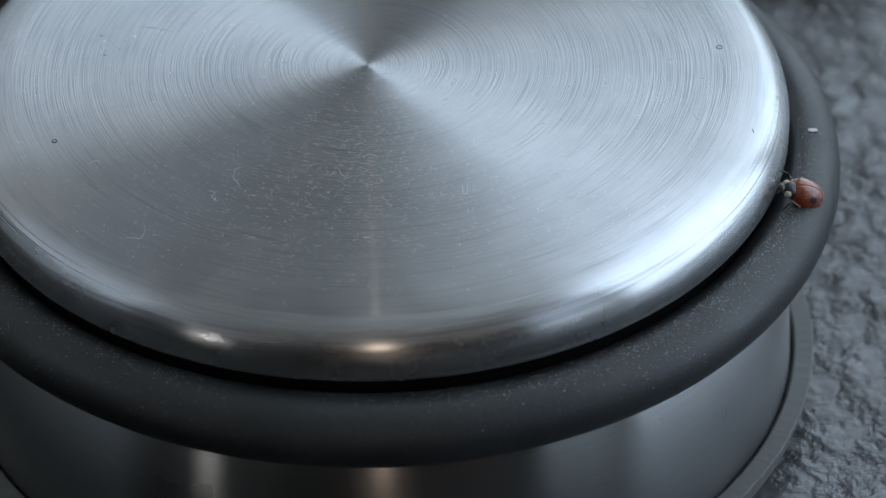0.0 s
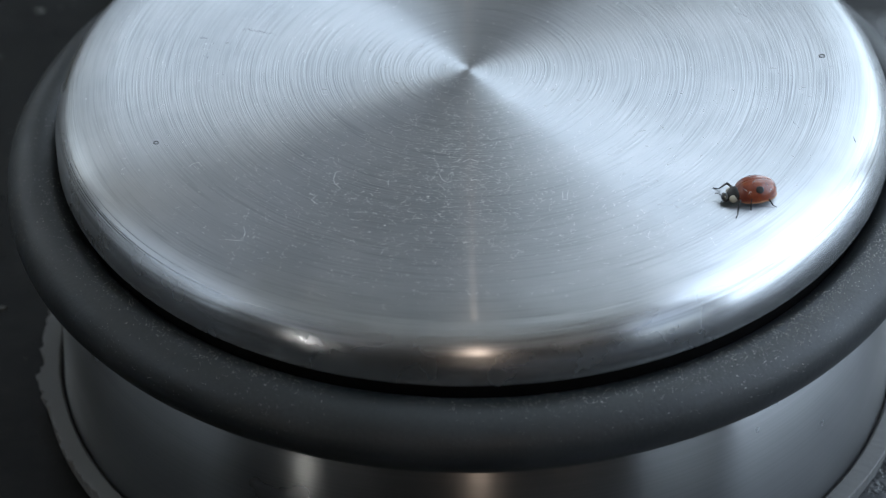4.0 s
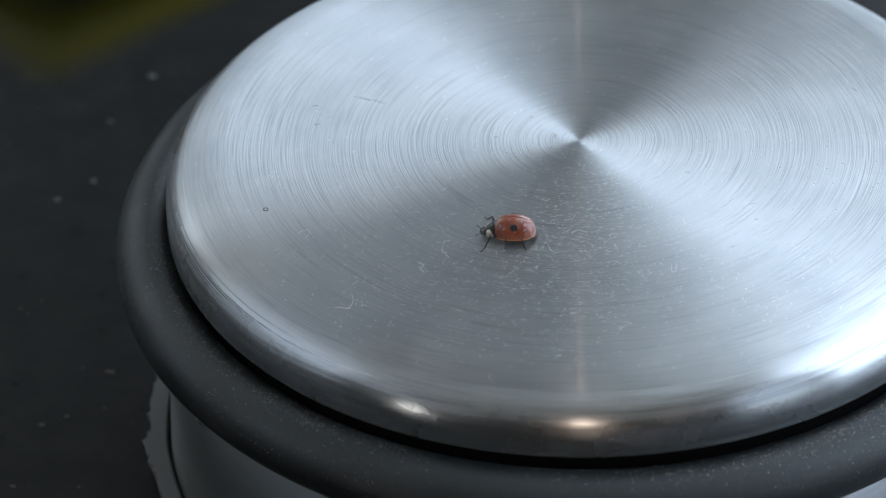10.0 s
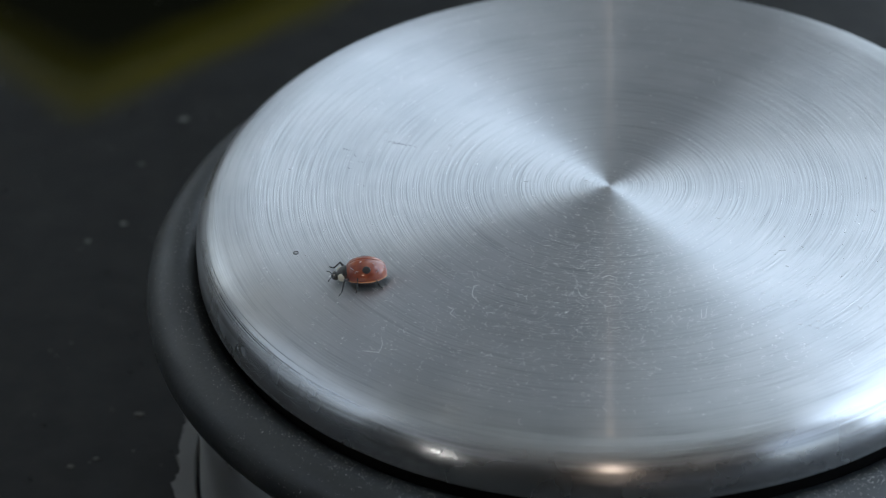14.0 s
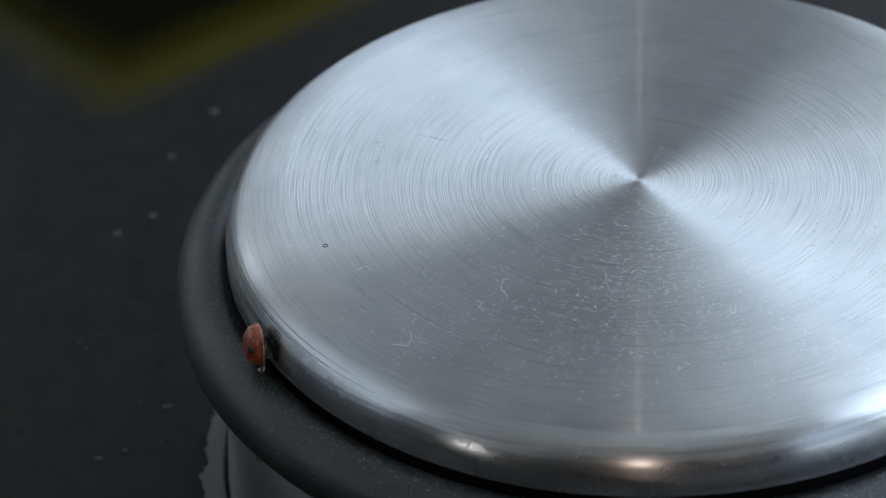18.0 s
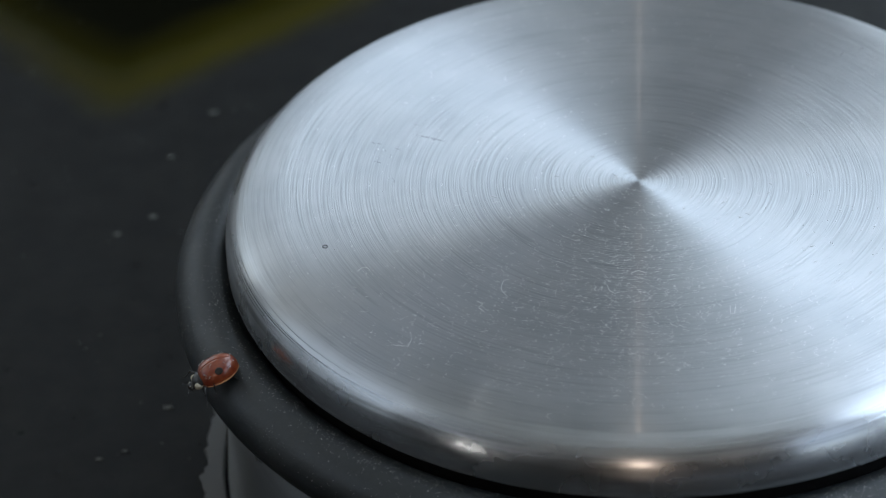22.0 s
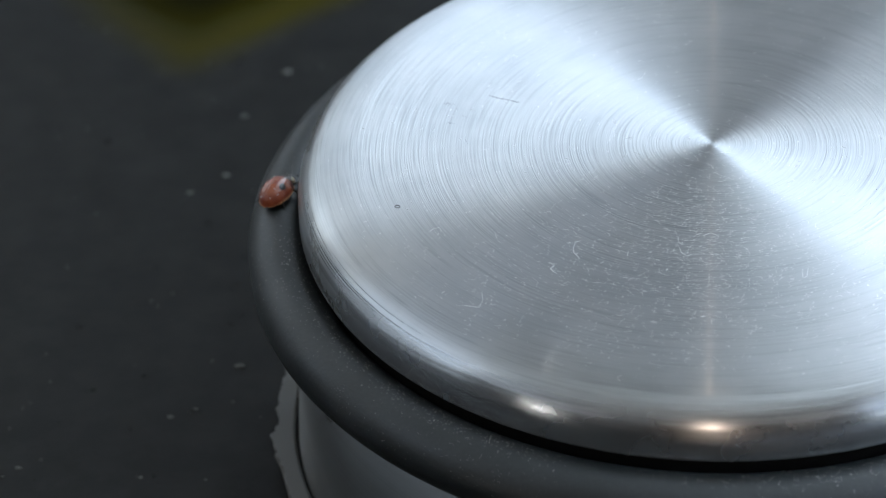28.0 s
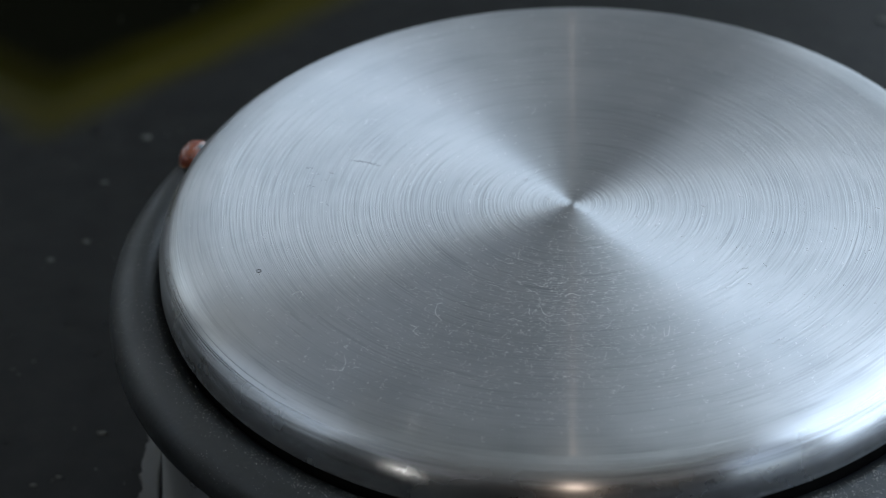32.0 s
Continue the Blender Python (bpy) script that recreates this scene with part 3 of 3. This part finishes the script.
for r, a0, a1, drift, w in ((34.52, 186, 214, 0.1, 0.035), (34.38, 190, 222, 0.12, 0.045), (34.6, 196, 211, 0.05, 0.03), (34.25, 200, 236, 0.16, 0.03), (34.1, 194, 207, 0.05, 0.025), (33.9, 205, 228, 0.1, 0.025)):
    arcs = bmesh.new()
    turns = [radians(a0 + (a1 - a0) * k / 24) for k in range(25)]
    spots = [((r - drift * k / 24) * math.cos(a), (r - drift * k / 24) * math.sin(a)) for k, a in enumerate(turns)]
    tube_into(arcs, [(x, y, on_plate(x, y)) for x, y in spots], [w * (0.25 + 0.75 * math.sin(math.pi * k / 24)) for k in range(25)], 5)
    part("scratch", arcs, PIT, stop, "long scuff worn round the rim")


def fibre_into(bm, x, y, length, width, curl, turn):
    pts, a, steps = [], turn, 8
    for i in range(steps):
        pts.append((x, y, on_plate(x, y) + width * 0.8 + 0.03 * math.sin(i * 1.3) ** 2))
        a += curl * rnd.uniform(-1, 1.6)
        x, y = x + math.cos(a) * length / steps, y + math.sin(a) * length / steps
    tube_into(bm, pts, [width * k for k in (0.6, 1, 1, 1, 1, 1, 0.9, 0.5)], 3)


def lint(points, width=0.02):
    """One fibre through points on the plate (mm)."""
    bm = bmesh.new()
    fine = []
    for (x0, y0), (x1, y1) in zip(points, points[1:]):
        fine += [(x0 + (x1 - x0) * k / 3, y0 + (y1 - y0) * k / 3) for k in range(3)]
    fine.append(points[-1])
    tube_into(bm, [(x, y, on_plate(x, y) + width * (0.8 + 0.9 * math.sin(i * 1.7) ** 2)) for i, (x, y) in enumerate(fine)],
              [width * (0.6 if i in (0, len(fine) - 1) else 1.0) for i in range(len(fine))], 4)
    tagged(part("lint_fibre", bm, LINT), "curled pale lint fibre lying on the steel plate", "lint", "lint on the plate")


for points in (
        ((-10.61, -14.23), (-11.06, -14.39), (-11.21, -15.31), (-11.10, -15.92), (-10.62, -16.61)),
        ((7.04, -17.45), (7.05, -18.58), (7.37, -18.51), (7.49, -17.31)),
        ((-2.76, -14.76), (-2.57, -15.55), (-2.11, -16.02), (-1.71, -15.79)),
        ((-19.55, -23.11), (-18.21, -23.35), (-17.99, -22.32), (-18.17, -21.28)),
        ((-6.77, -15.54), (-6.86, -15.9), (-6.80, -16.22)),
        ((-0.86, -13.21), (-0.28, -12.83), (0.41, -13.21)),
        ((-13.1, -17.2), (-12.6, -17.6), (-12.9, -18.1), (-12.4, -18.7)),
        ((-22.9, -13.4), (-22.6, -12.9), (-22.1, -12.8), (-21.9, -13.3))):
    lint(points)
dust = bmesh.new()
for k in range(5800):
    spot = rnd.random()
    if spot < 0.5:
        x, y = rnd.gauss(-5.0, 11.0), rnd.gauss(-16.5, 7.5)
    elif spot < 0.72:
        x, y = rnd.gauss(0.0, 3.6), rnd.gauss(-12, 7.5)
    else:
        a, r = rnd.uniform(0, 6.28), 31 * math.sqrt(rnd.random())
        x, y = r * math.cos(a), r * math.sin(a)
    if math.hypot(x, y) > 32.5:
        continue
    kind = rnd.random()
    if kind < 0.2:                       # short curled lint
        fibre_into(dust, x, y, rnd.uniform(0.2, 1.0) ** 1.8 * 0.85, rnd.uniform(0.009, 0.015), rnd.uniform(0.5, 1.4), rnd.uniform(0, 6.28))
    elif kind < 0.5:                     # slivers caught along the grooves
        fibre_into(dust, x, y, rnd.uniform(0.12, 0.45), rnd.uniform(0.008, 0.013), 0.05, math.atan2(y, x) + math.pi / 2 + rnd.gauss(0, 0.15))
    else:
        s = rnd.uniform(0.015, 0.035) * (2.1 if rnd.random() < 0.17 else 1)
        pebble_into(dust, (x, y, on_plate(x, y) + s * 0.3), (s * rnd.uniform(0.9, 1.7), s, s * 0.5), rnd)
tagged(part("dust", dust, FINE_DUST, smooth=False), "pale dust specks and short lint on the steel plate", "dust", kind="stuff")


def on_ring(a, lift):
    """A place on the rubber ring: azimuth in degrees, lift from the outside (0) over the top (90) inwards."""
    r = RING_R + RING_T * math.cos(radians(lift))
    return (r * math.cos(radians(a)), r * math.sin(radians(a)), RING_Z + RING_T * math.sin(radians(lift)))


grit = bmesh.new()
for k in range(5200):
    near = rnd.random()
    if near < 0.13:                     # dirt on the inner slope, away from the window
        a, lift, s = rnd.uniform(-188, -95), rnd.gauss(108, 13), rnd.uniform(0.014, 0.05)
    elif near < 0.35:                      # packed along the gap under the plate
        a, lift, s = rnd.triangular(-185, 20, -40), rnd.gauss(92, 14), rnd.uniform(0.015, 0.055)
    elif near < 0.66:                   # dusty stretch towards the window
        a, lift, s = rnd.gauss(-36, 18), 104 - abs(rnd.gauss(0, 34)), rnd.uniform(0.12, 1.0) ** 2 * 0.06 + 0.012
    else:
        a, lift, s = rnd.uniform(-190, 30), rnd.uniform(5, 98), rnd.uniform(0.012, 0.034)
    x, y, z = on_ring(a, lift)
    pebble_into(grit, (x, y, z + s * 0.25), (s * rnd.uniform(0.9, 2.0), s, s * 0.6), rnd)
tagged(part("ring_grit", grit, GRIT, smooth=False), "grey grit and dust lying on the rubber ring", "dust", kind="stuff")
x, y, z = on_ring(-4.0, 80)
chip = bmesh.new()
blob_into(chip, (0, 0, 0), (0.5, 0.3, 0.12), 1, 0.2, rnd)
bmesh.ops.translate(chip, verts=chip.verts, vec=(x * MM, y * MM, (z + 0.06) * MM))
tagged(part("plaster_chip", chip, CHIP, smooth=False), "small white plaster chip lying on the rubber ring", "chip")

# ---- floor debris ----
for x, y, s in ((-64.2, -10.3, 0.58), (-42.9, 8.2, 0.3), (-47.8, 38.5, 0.27), (-47.2, 48.9, 0.25), (-48.2, 0.6, 0.22), (-57.7, -12.3, 0.2), (-43.8, 57.1, 0.35),
             (-78.2, 41.8, 0.28), (-51.0, 35.4, 0.25), (-46.1, 1.8, 0.18), (-66.7, -6.6, 0.2), (-49.7, -7.9, 0.16), (-60.7, -7.0, 0.2), (47.7, 9.5, 0.24), (44.3, -9.4, 0.2), (49.4, -20.1, 0.2),
             (32.7, 80.2, 0.5)):
    bm = bmesh.new()
    blob_into(bm, (x, y, s * 0.2), (s * 1.5, s * 0.95, s * 0.3), 2, 0.26, rnd)
    tagged(part("crumb", bm, CHIP if s > 0.55 else SPECK), "pale gritty crumb lying on the slate floor", "crumb", "crumbs on the floor")
floor_grit = bmesh.new()
for k in range(260):
    x, y = (rnd.uniform(-95, -40), rnd.uniform(-25, 85)) if k < 120 else (rnd.uniform(39, 70), rnd.uniform(-35, 70))
    s = rnd.uniform(0.05, 0.16)
    pebble_into(floor_grit, (x, y, s * 0.4), (s * 1.4, s, s * 0.6), rnd)
tagged(part("floor_grit", floor_grit, FLOOR_GRIT, smooth=False), "scattered pale grit on the slate floor", "grit", kind="stuff")


# ---- the ladybird: head towards +x, feet at z = 0 ----
def ladybird():
    bug = tagged(new("ladybird"), "small red ladybird with one black spot on each wing case, walking", "beetle")
    length, width, height, cx, z0 = 1.68, 1.34, 1.46, -0.28, 0.5

    def case_point(a, v, side, out=0.0):
        s = math.sin(a)
        fore = math.cos(a)
        w = (width + out) * s ** (0.6 if fore > 0 else 0.86) * (1 + 0.05 * fore)
        return Vector((cx + (length + out) * fore, side * w * math.sin(v), z0 + (height + out) * s ** 0.62 * math.cos(v) ** 0.85 * (1 + 0.05 * fore)))

    def case_patch(side, a0, a1, v0, v1, na, nv, out, round_off=False):
        bm = bmesh.new()
        grid = []
        for i in range(na + 1):
            row = []
            for j in range(nv + 1):
                u, w = 2 * i / na - 1, 2 * j / nv - 1
                if round_off:       # square grid drawn into a disc
                    u, w = u * math.sqrt(1 - w * w / 2), w * math.sqrt(1 - u * u / 2)
                a, v = a0 + (a1 - a0) * (u + 1) / 2, v0 + (v1 - v0) * (w + 1) / 2
                row.append(bm.verts.new(case_point(a, v, side, out) * MM))
            grid.append(row)
        for i in range(na):
            for j in range(nv):
                f = (grid[i][j], grid[i + 1][j], grid[i + 1][j + 1], grid[i][j + 1])
                bm.faces.new(f if side > 0 else f[::-1])
        bmesh.ops.recalc_face_normals(bm, faces=bm.faces)
        shell_faces = list(bm.faces)
        bmesh.ops.solidify(bm, geom=shell_faces, thickness=0.03 * MM)
        return bm

    for side in (1, -1):
        case = part("wing_case", case_patch(side, 0.02, math.pi - 0.012, 0.008, math.pi / 2 * 0.97, 28, 14, 0.0), ELYTRA, bug, "glossy orange-red wing case")
        part("spot", case_patch(side, 1.37, 1.77, 0.58, 1.03, 8, 8, 0.018, True), BLACK, case, "black spot")
        edge = bmesh.new()
        tube_into(edge, [case_point(0.1 + (math.pi - 0.2) * i / 24, math.pi / 2 * 0.97, side, 0.01) for i in range(25)], [0.03 + 0.03 * math.sin(math.pi * i / 24) for i in range(25)], 5)
        part("margin", edge, MARGIN, case, "pale orange lower margin")
        for a, v, da, dv in ((0.75, 0.5, 0.16, 0.22), (0.95, 0.95, 0.2, -0.12), (1.9, 0.35, 0.1, 0.2), (2.2, 0.85, -0.16, 0.1), (1.25, 0.3, 0.14, -0.1), (2.5, 0.5, 0.1, 0.16)):
            fluff = bmesh.new()
            tube_into(fluff, [case_point(a + da * i / 4, v + dv * i / 4 + 0.05 * math.sin(i * 2.1), side, 0.03) for i in range(5)], [0.01, 0.015, 0.015, 0.013, 0.009], 4)
            part("lint", fluff, LINT, case, "white lint stuck to the wing case")
    belly = bmesh.new()
    blob_into(belly, (cx, 0, 0.62), (1.54, 1.16, 0.4), 3, 0.0)
    part("belly", belly, BLACK, bug, "black underside")
    neck = bmesh.new()
    blob_into(neck, (1.5, 0, 0.95), (0.66, 0.74, 0.46), 3, 0.0)
    bmesh.ops.rotate(neck, verts=neck.verts, cent=(1.1 * MM, 0, 0.9 * MM), matrix=Matrix.Rotation(radians(26), 3, "Y"))
    shield = part("neck_shield", neck, BLACK, bug, "black neck shield with cream sides")
    for side in (1, -1):
        p = bmesh.new()
        blob_into(p, (1.68, side * 0.5, 0.66), (0.38, 0.3, 0.36), 2, 0.0)
        part("cream_patch", p, CREAM, shield, "cream side patch")
    h = bmesh.new()
    blob_into(h, (2.2, 0, 0.5), (0.36, 0.42, 0.32), 3, 0.0)
    head = part("head", h, BLACK, bug, "small black head")
    for side in (1, -1):
        e = bmesh.new()
        blob_into(e, (2.27, side * 0.35, 0.56), (0.15, 0.12, 0.15), 2, 0.0)
        part("eye", e, BLACK, head)
        mark = bmesh.new()
        blob_into(mark, (2.28, side * 0.18, 0.72), (0.12, 0.09, 0.06), 1, 0.0)
        part("cream_mark", mark, CREAM, head, "tiny cream mark")
        an = bmesh.new()
        tube_into(an, [(2.42, side * 0.22, 0.46), (2.6, side * 0.42, 0.6), (2.74, side * 0.62, 0.56), (2.84, side * 0.7, 0.5)], [0.035, 0.03, 0.035, 0.055], 6)
        part("antenna", an, BLACK, head)
    legs = []
    for side in (1, -1):
        for k, (x, fx, reach) in enumerate(((1.15, 1.05, 1.9), (0.3, 0.12, 1.72), (-0.5, -0.7, 1.6))):
            hip = Vector((x, side * 0.62, 0.5))
            knee = Vector((fx * 0.45, side * (reach - 0.62) * 0.55, 0.42))
            ankle = Vector((fx * 0.85, side * (reach - 0.62) * 0.95, -0.38))
            toe = Vector((fx * 1.15, side * (reach - 0.62) * 1.22, -0.46))
            bm = bmesh.new()
            tube_into(bm, [(0, 0, 0), knee * 0.5, knee, (knee + ankle) / 2, ankle, (ankle + toe) / 2, toe], [0.11, 0.12, 0.085, 0.07, 0.055, 0.05, 0.04], 7)
            leg = part("leg", bm, BLACK, bug, "thin black leg")
            leg.location = hip * MM
            legs.append((leg, hip * MM, side, k))
    return bug, legs


bug, bug_legs = ladybird()

# seconds, foot point, heading, up
BUG_PATH = [
    (0, (0.03465, -0.01176, 0.02476), (-0.72, -0.25, 0.50), (0.55, -0.25, 0.66)),
    (0.5, (0.03446, -0.01284, 0.02476), (-0.66, -0.35, 0.52), (0.66, -0.25, 0.60)),
    (1, (0.03254, -0.01288, 0.02702), (-0.42, -0.73, 0.54), (0.90, -0.38, 0.20)),
    (1.5, (0.03106, -0.01467, 0.02876), (-0.66, -0.70, 0.28), (0.72, -0.38, 0.58)),
    (2, (0.02953, -0.01613, 0.02938), (-0.76, -0.63, 0.15), (0.50, -0.38, 0.78)),
    (2.5, (0.02805, -0.01682, 0.02993), (-0.82, -0.52, 0.20), (0.40, -0.30, 0.86)),
    (3, (0.02618, -0.01751, 0.03045), (-0.88, -0.46, 0.15), (0.27, -0.20, 0.94)),
    (3.5, (0.02414, -0.01838, 0.03077), (-0.94, -0.33, 0.05), (0.07, -0.06, 1.00)),
    (5.5, (0.01494, -0.01870, 0.03106), (-0.99, 0.12, 0.00), (0.00, 0.00, 1.00)),
    (6, (0.01249, -0.01806, 0.03106), (-0.93, 0.37, 0.00), (0.00, 0.00, 1.00)),
    (6.5, (0.01028, -0.01737, 0.03104), (-0.85, 0.53, 0.00), (0.00, 0.00, 1.00)),
    (7, (0.00760, -0.01605, 0.03104), (-0.88, 0.48, 0.00), (0.00, 0.00, 1.00)),
    (7.5, (0.00475, -0.01486, 0.03105), (-0.82, 0.57, 0.00), (0.00, 0.00, 1.00)),
    (8, (0.00229, -0.01335, 0.03106), (-0.92, 0.38, 0.00), (0.00, 0.00, 1.00)),
    (8.5, (-0.00011, -0.01288, 0.03104), (-0.95, 0.32, 0.00), (0.00, 0.00, 1.00)),
    (9, (-0.00152, -0.01308, 0.03104), (-0.98, 0.17, 0.00), (0.00, 0.00, 1.00)),
    (9.5, (-0.00354, -0.01370, 0.03104), (-1.00, -0.03, 0.00), (0.00, 0.00, 1.00)),
    (10, (-0.00569, -0.01373, 0.03104), (-1.00, 0.04, 0.00), (0.00, 0.00, 1.00)),
    (10.5, (-0.00835, -0.01314, 0.03104), (-1.00, 0.03, 0.00), (0.00, 0.00, 1.00)),
    (11, (-0.01120, -0.01295, 0.03104), (-0.98, 0.18, 0.00), (0.00, 0.00, 1.00)),
    (11.5, (-0.01342, -0.01331, 0.03104), (-0.99, 0.17, 0.00), (0.00, 0.00, 1.00)),
    (12, (-0.01624, -0.01321, 0.03104), (-0.97, 0.25, 0.00), (0.00, 0.00, 1.00)),
    (12.5, (-0.01802, -0.01239, 0.03104), (-0.85, 0.53, 0.00), (0.00, 0.00, 1.00)),
    (13, (-0.01976, -0.01263, 0.03104), (-0.95, 0.31, 0.00), (0.00, 0.00, 1.00)),
    (13.5, (-0.02077, -0.01306, 0.03104), (-0.97, 0.24, 0.00), (0.00, 0.00, 1.00)),
    (14, (-0.02008, -0.01348, 0.03103), (-0.99, -0.12, 0.00), (0.00, 0.00, 1.00)),
    (14.5, (-0.02121, -0.01506, 0.03103), (-0.93, -0.36, 0.00), (0.00, 0.00, 1.00)),
    (15, (-0.02370, -0.01718, 0.03095), (-0.89, -0.46, 0.00), (0.00, 0.00, 1.00)),
    (15.5, (-0.02556, -0.01852, 0.03041), (-0.94, -0.18, -0.30), (-0.26, -0.21, 0.94)),
    (17.5, (-0.02976, -0.01807, 0.02807), (-0.30, 0.00, -0.95), (-0.90, -0.30, 0.30)),
    (18, (-0.03003, -0.01819, 0.02706), (0.01, -0.17, -0.98), (-0.93, -0.37, 0.06)),
    (18.5, (-0.03004, -0.01804, 0.02690), (-0.08, -0.18, -0.98), (-0.89, -0.43, 0.15)),
    (19, (-0.03033, -0.01775, 0.02686), (-0.21, -0.13, -0.97), (-0.80, -0.55, 0.25)),
    (19.5, (-0.03026, -0.01820, 0.02695), (-0.29, -0.29, -0.91), (-0.73, -0.55, 0.41)),
    (20, (-0.03104, -0.01790, 0.02622), (-0.59, -0.37, -0.72), (-0.58, -0.43, 0.70)),
    (20.5, (-0.03142, -0.01739, 0.02570), (-0.52, -0.56, -0.65), (-0.52, -0.39, 0.76)),
    (21, (-0.03191, -0.01831, 0.02540), (-0.63, -0.52, -0.57), (-0.50, -0.30, 0.82)),
    (21.5, (-0.03303, -0.01837, 0.02474), (-0.75, -0.47, -0.47), (-0.39, -0.26, 0.88)),
    (22, (-0.03403, -0.01881, 0.02434), (-0.88, -0.37, -0.31), (-0.25, -0.21, 0.95)),
    (22.5, (-0.03465, -0.01845, 0.02396), (-0.85, -0.28, -0.44), (-0.37, -0.26, 0.89)),
    (23, (-0.03494, -0.01761, 0.02347), (-0.59, 0.05, -0.80), (-0.75, -0.39, 0.53)),
    (23.5, (-0.03469, -0.01828, 0.02340), (-0.57, -0.25, -0.79), (-0.66, -0.43, 0.61)),
    (24, (-0.03501, -0.01816, 0.02311), (-0.45, -0.42, -0.79), (-0.66, -0.43, 0.61)),
    (24.5, (-0.03496, -0.01787, 0.02315), (-0.40, -0.13, -0.90), (-0.83, -0.02, 0.55)),
    (25, (-0.03521, -0.01754, 0.02301), (-0.55, 0.34, -0.76), (-0.80, -0.21, 0.56)),
    (25.5, (-0.03573, -0.01628, 0.02307), (-0.51, 0.82, -0.27), (-0.83, -0.39, 0.41)),
    (26.5, (-0.03760, -0.01080, 0.02300), (-0.20, 0.95, -0.10), (-0.75, -0.20, 0.62)),
    (27.5, (-0.03725, -0.00390, 0.02465), (0.12, 0.99, 0.09), (-0.36, -0.04, 0.93)),
    (28, (-0.03691, -0.00017, 0.02475), (0.38, 0.92, 0.08), (-0.20, -0.00, 0.98)),
    (28.5, (-0.03670, 0.00234, 0.02476), (0.41, 0.91, 0.06), (-0.16, 0.01, 0.99)),
    (29, (-0.03663, 0.00330, 0.02477), (0.41, 0.91, 0.06), (-0.17, 0.02, 0.98)),
    (29.5, (-0.03667, 0.00409, 0.02476), (0.39, 0.92, 0.06), (-0.20, 0.02, 0.98)),
    (30, (-0.03643, 0.00390, 0.02475), (0.34, 0.94, 0.03), (-0.13, 0.01, 0.99)),
    (30.5, (-0.03636, 0.00438, 0.02476), (0.32, 0.95, 0.03), (-0.14, 0.02, 0.99)),
    (31, (-0.03595, 0.00731, 0.02476), (0.32, 0.95, 0.02), (-0.14, 0.03, 0.99)),
    (31.5, (-0.03496, 0.01137, 0.02476), (0.31, 0.95, -0.00), (-0.18, 0.06, 0.98)),
    (32, (-0.03338, 0.01559, 0.02475), (0.30, 0.95, -0.04), (-0.24, 0.12, 0.96)),
]


def bug_pose(at, heading, up):
    u = Vector(up).normalized()
    f = Vector(heading)
    f = (f - u * f.dot(u)).normalized()
    m = Matrix((f, u.cross(f), u)).transposed().to_4x4()
    m.translation = Vector(at)
    return m


def motions():
    walk(bug, [(t, bug_pose(at, heading, up)) for t, at, heading, up in BUG_PATH])
    # the legs swing in two threes while the ladybird walks
    for leg, hip, side, k in bug_legs:
        phase = math.pi * ((k + (side > 0)) % 2)
        rows = []
        for i in range(32 * 5 + 1):
            t = i / 5
            going = 0.35 if 17.6 < t < 19.6 or 22.4 < t < 25.0 or 29.6 < t < 30.6 else 1.0
            swing = math.sin(2 * math.pi * 1.6 * t + phase) * going
            lift = max(0.0, math.cos(2 * math.pi * 1.6 * t + phase)) * going
            rows.append((t, pose(*hip, side * 9 * lift, 0, side * -17 * swing)))
        walk(leg, rows)


motions()
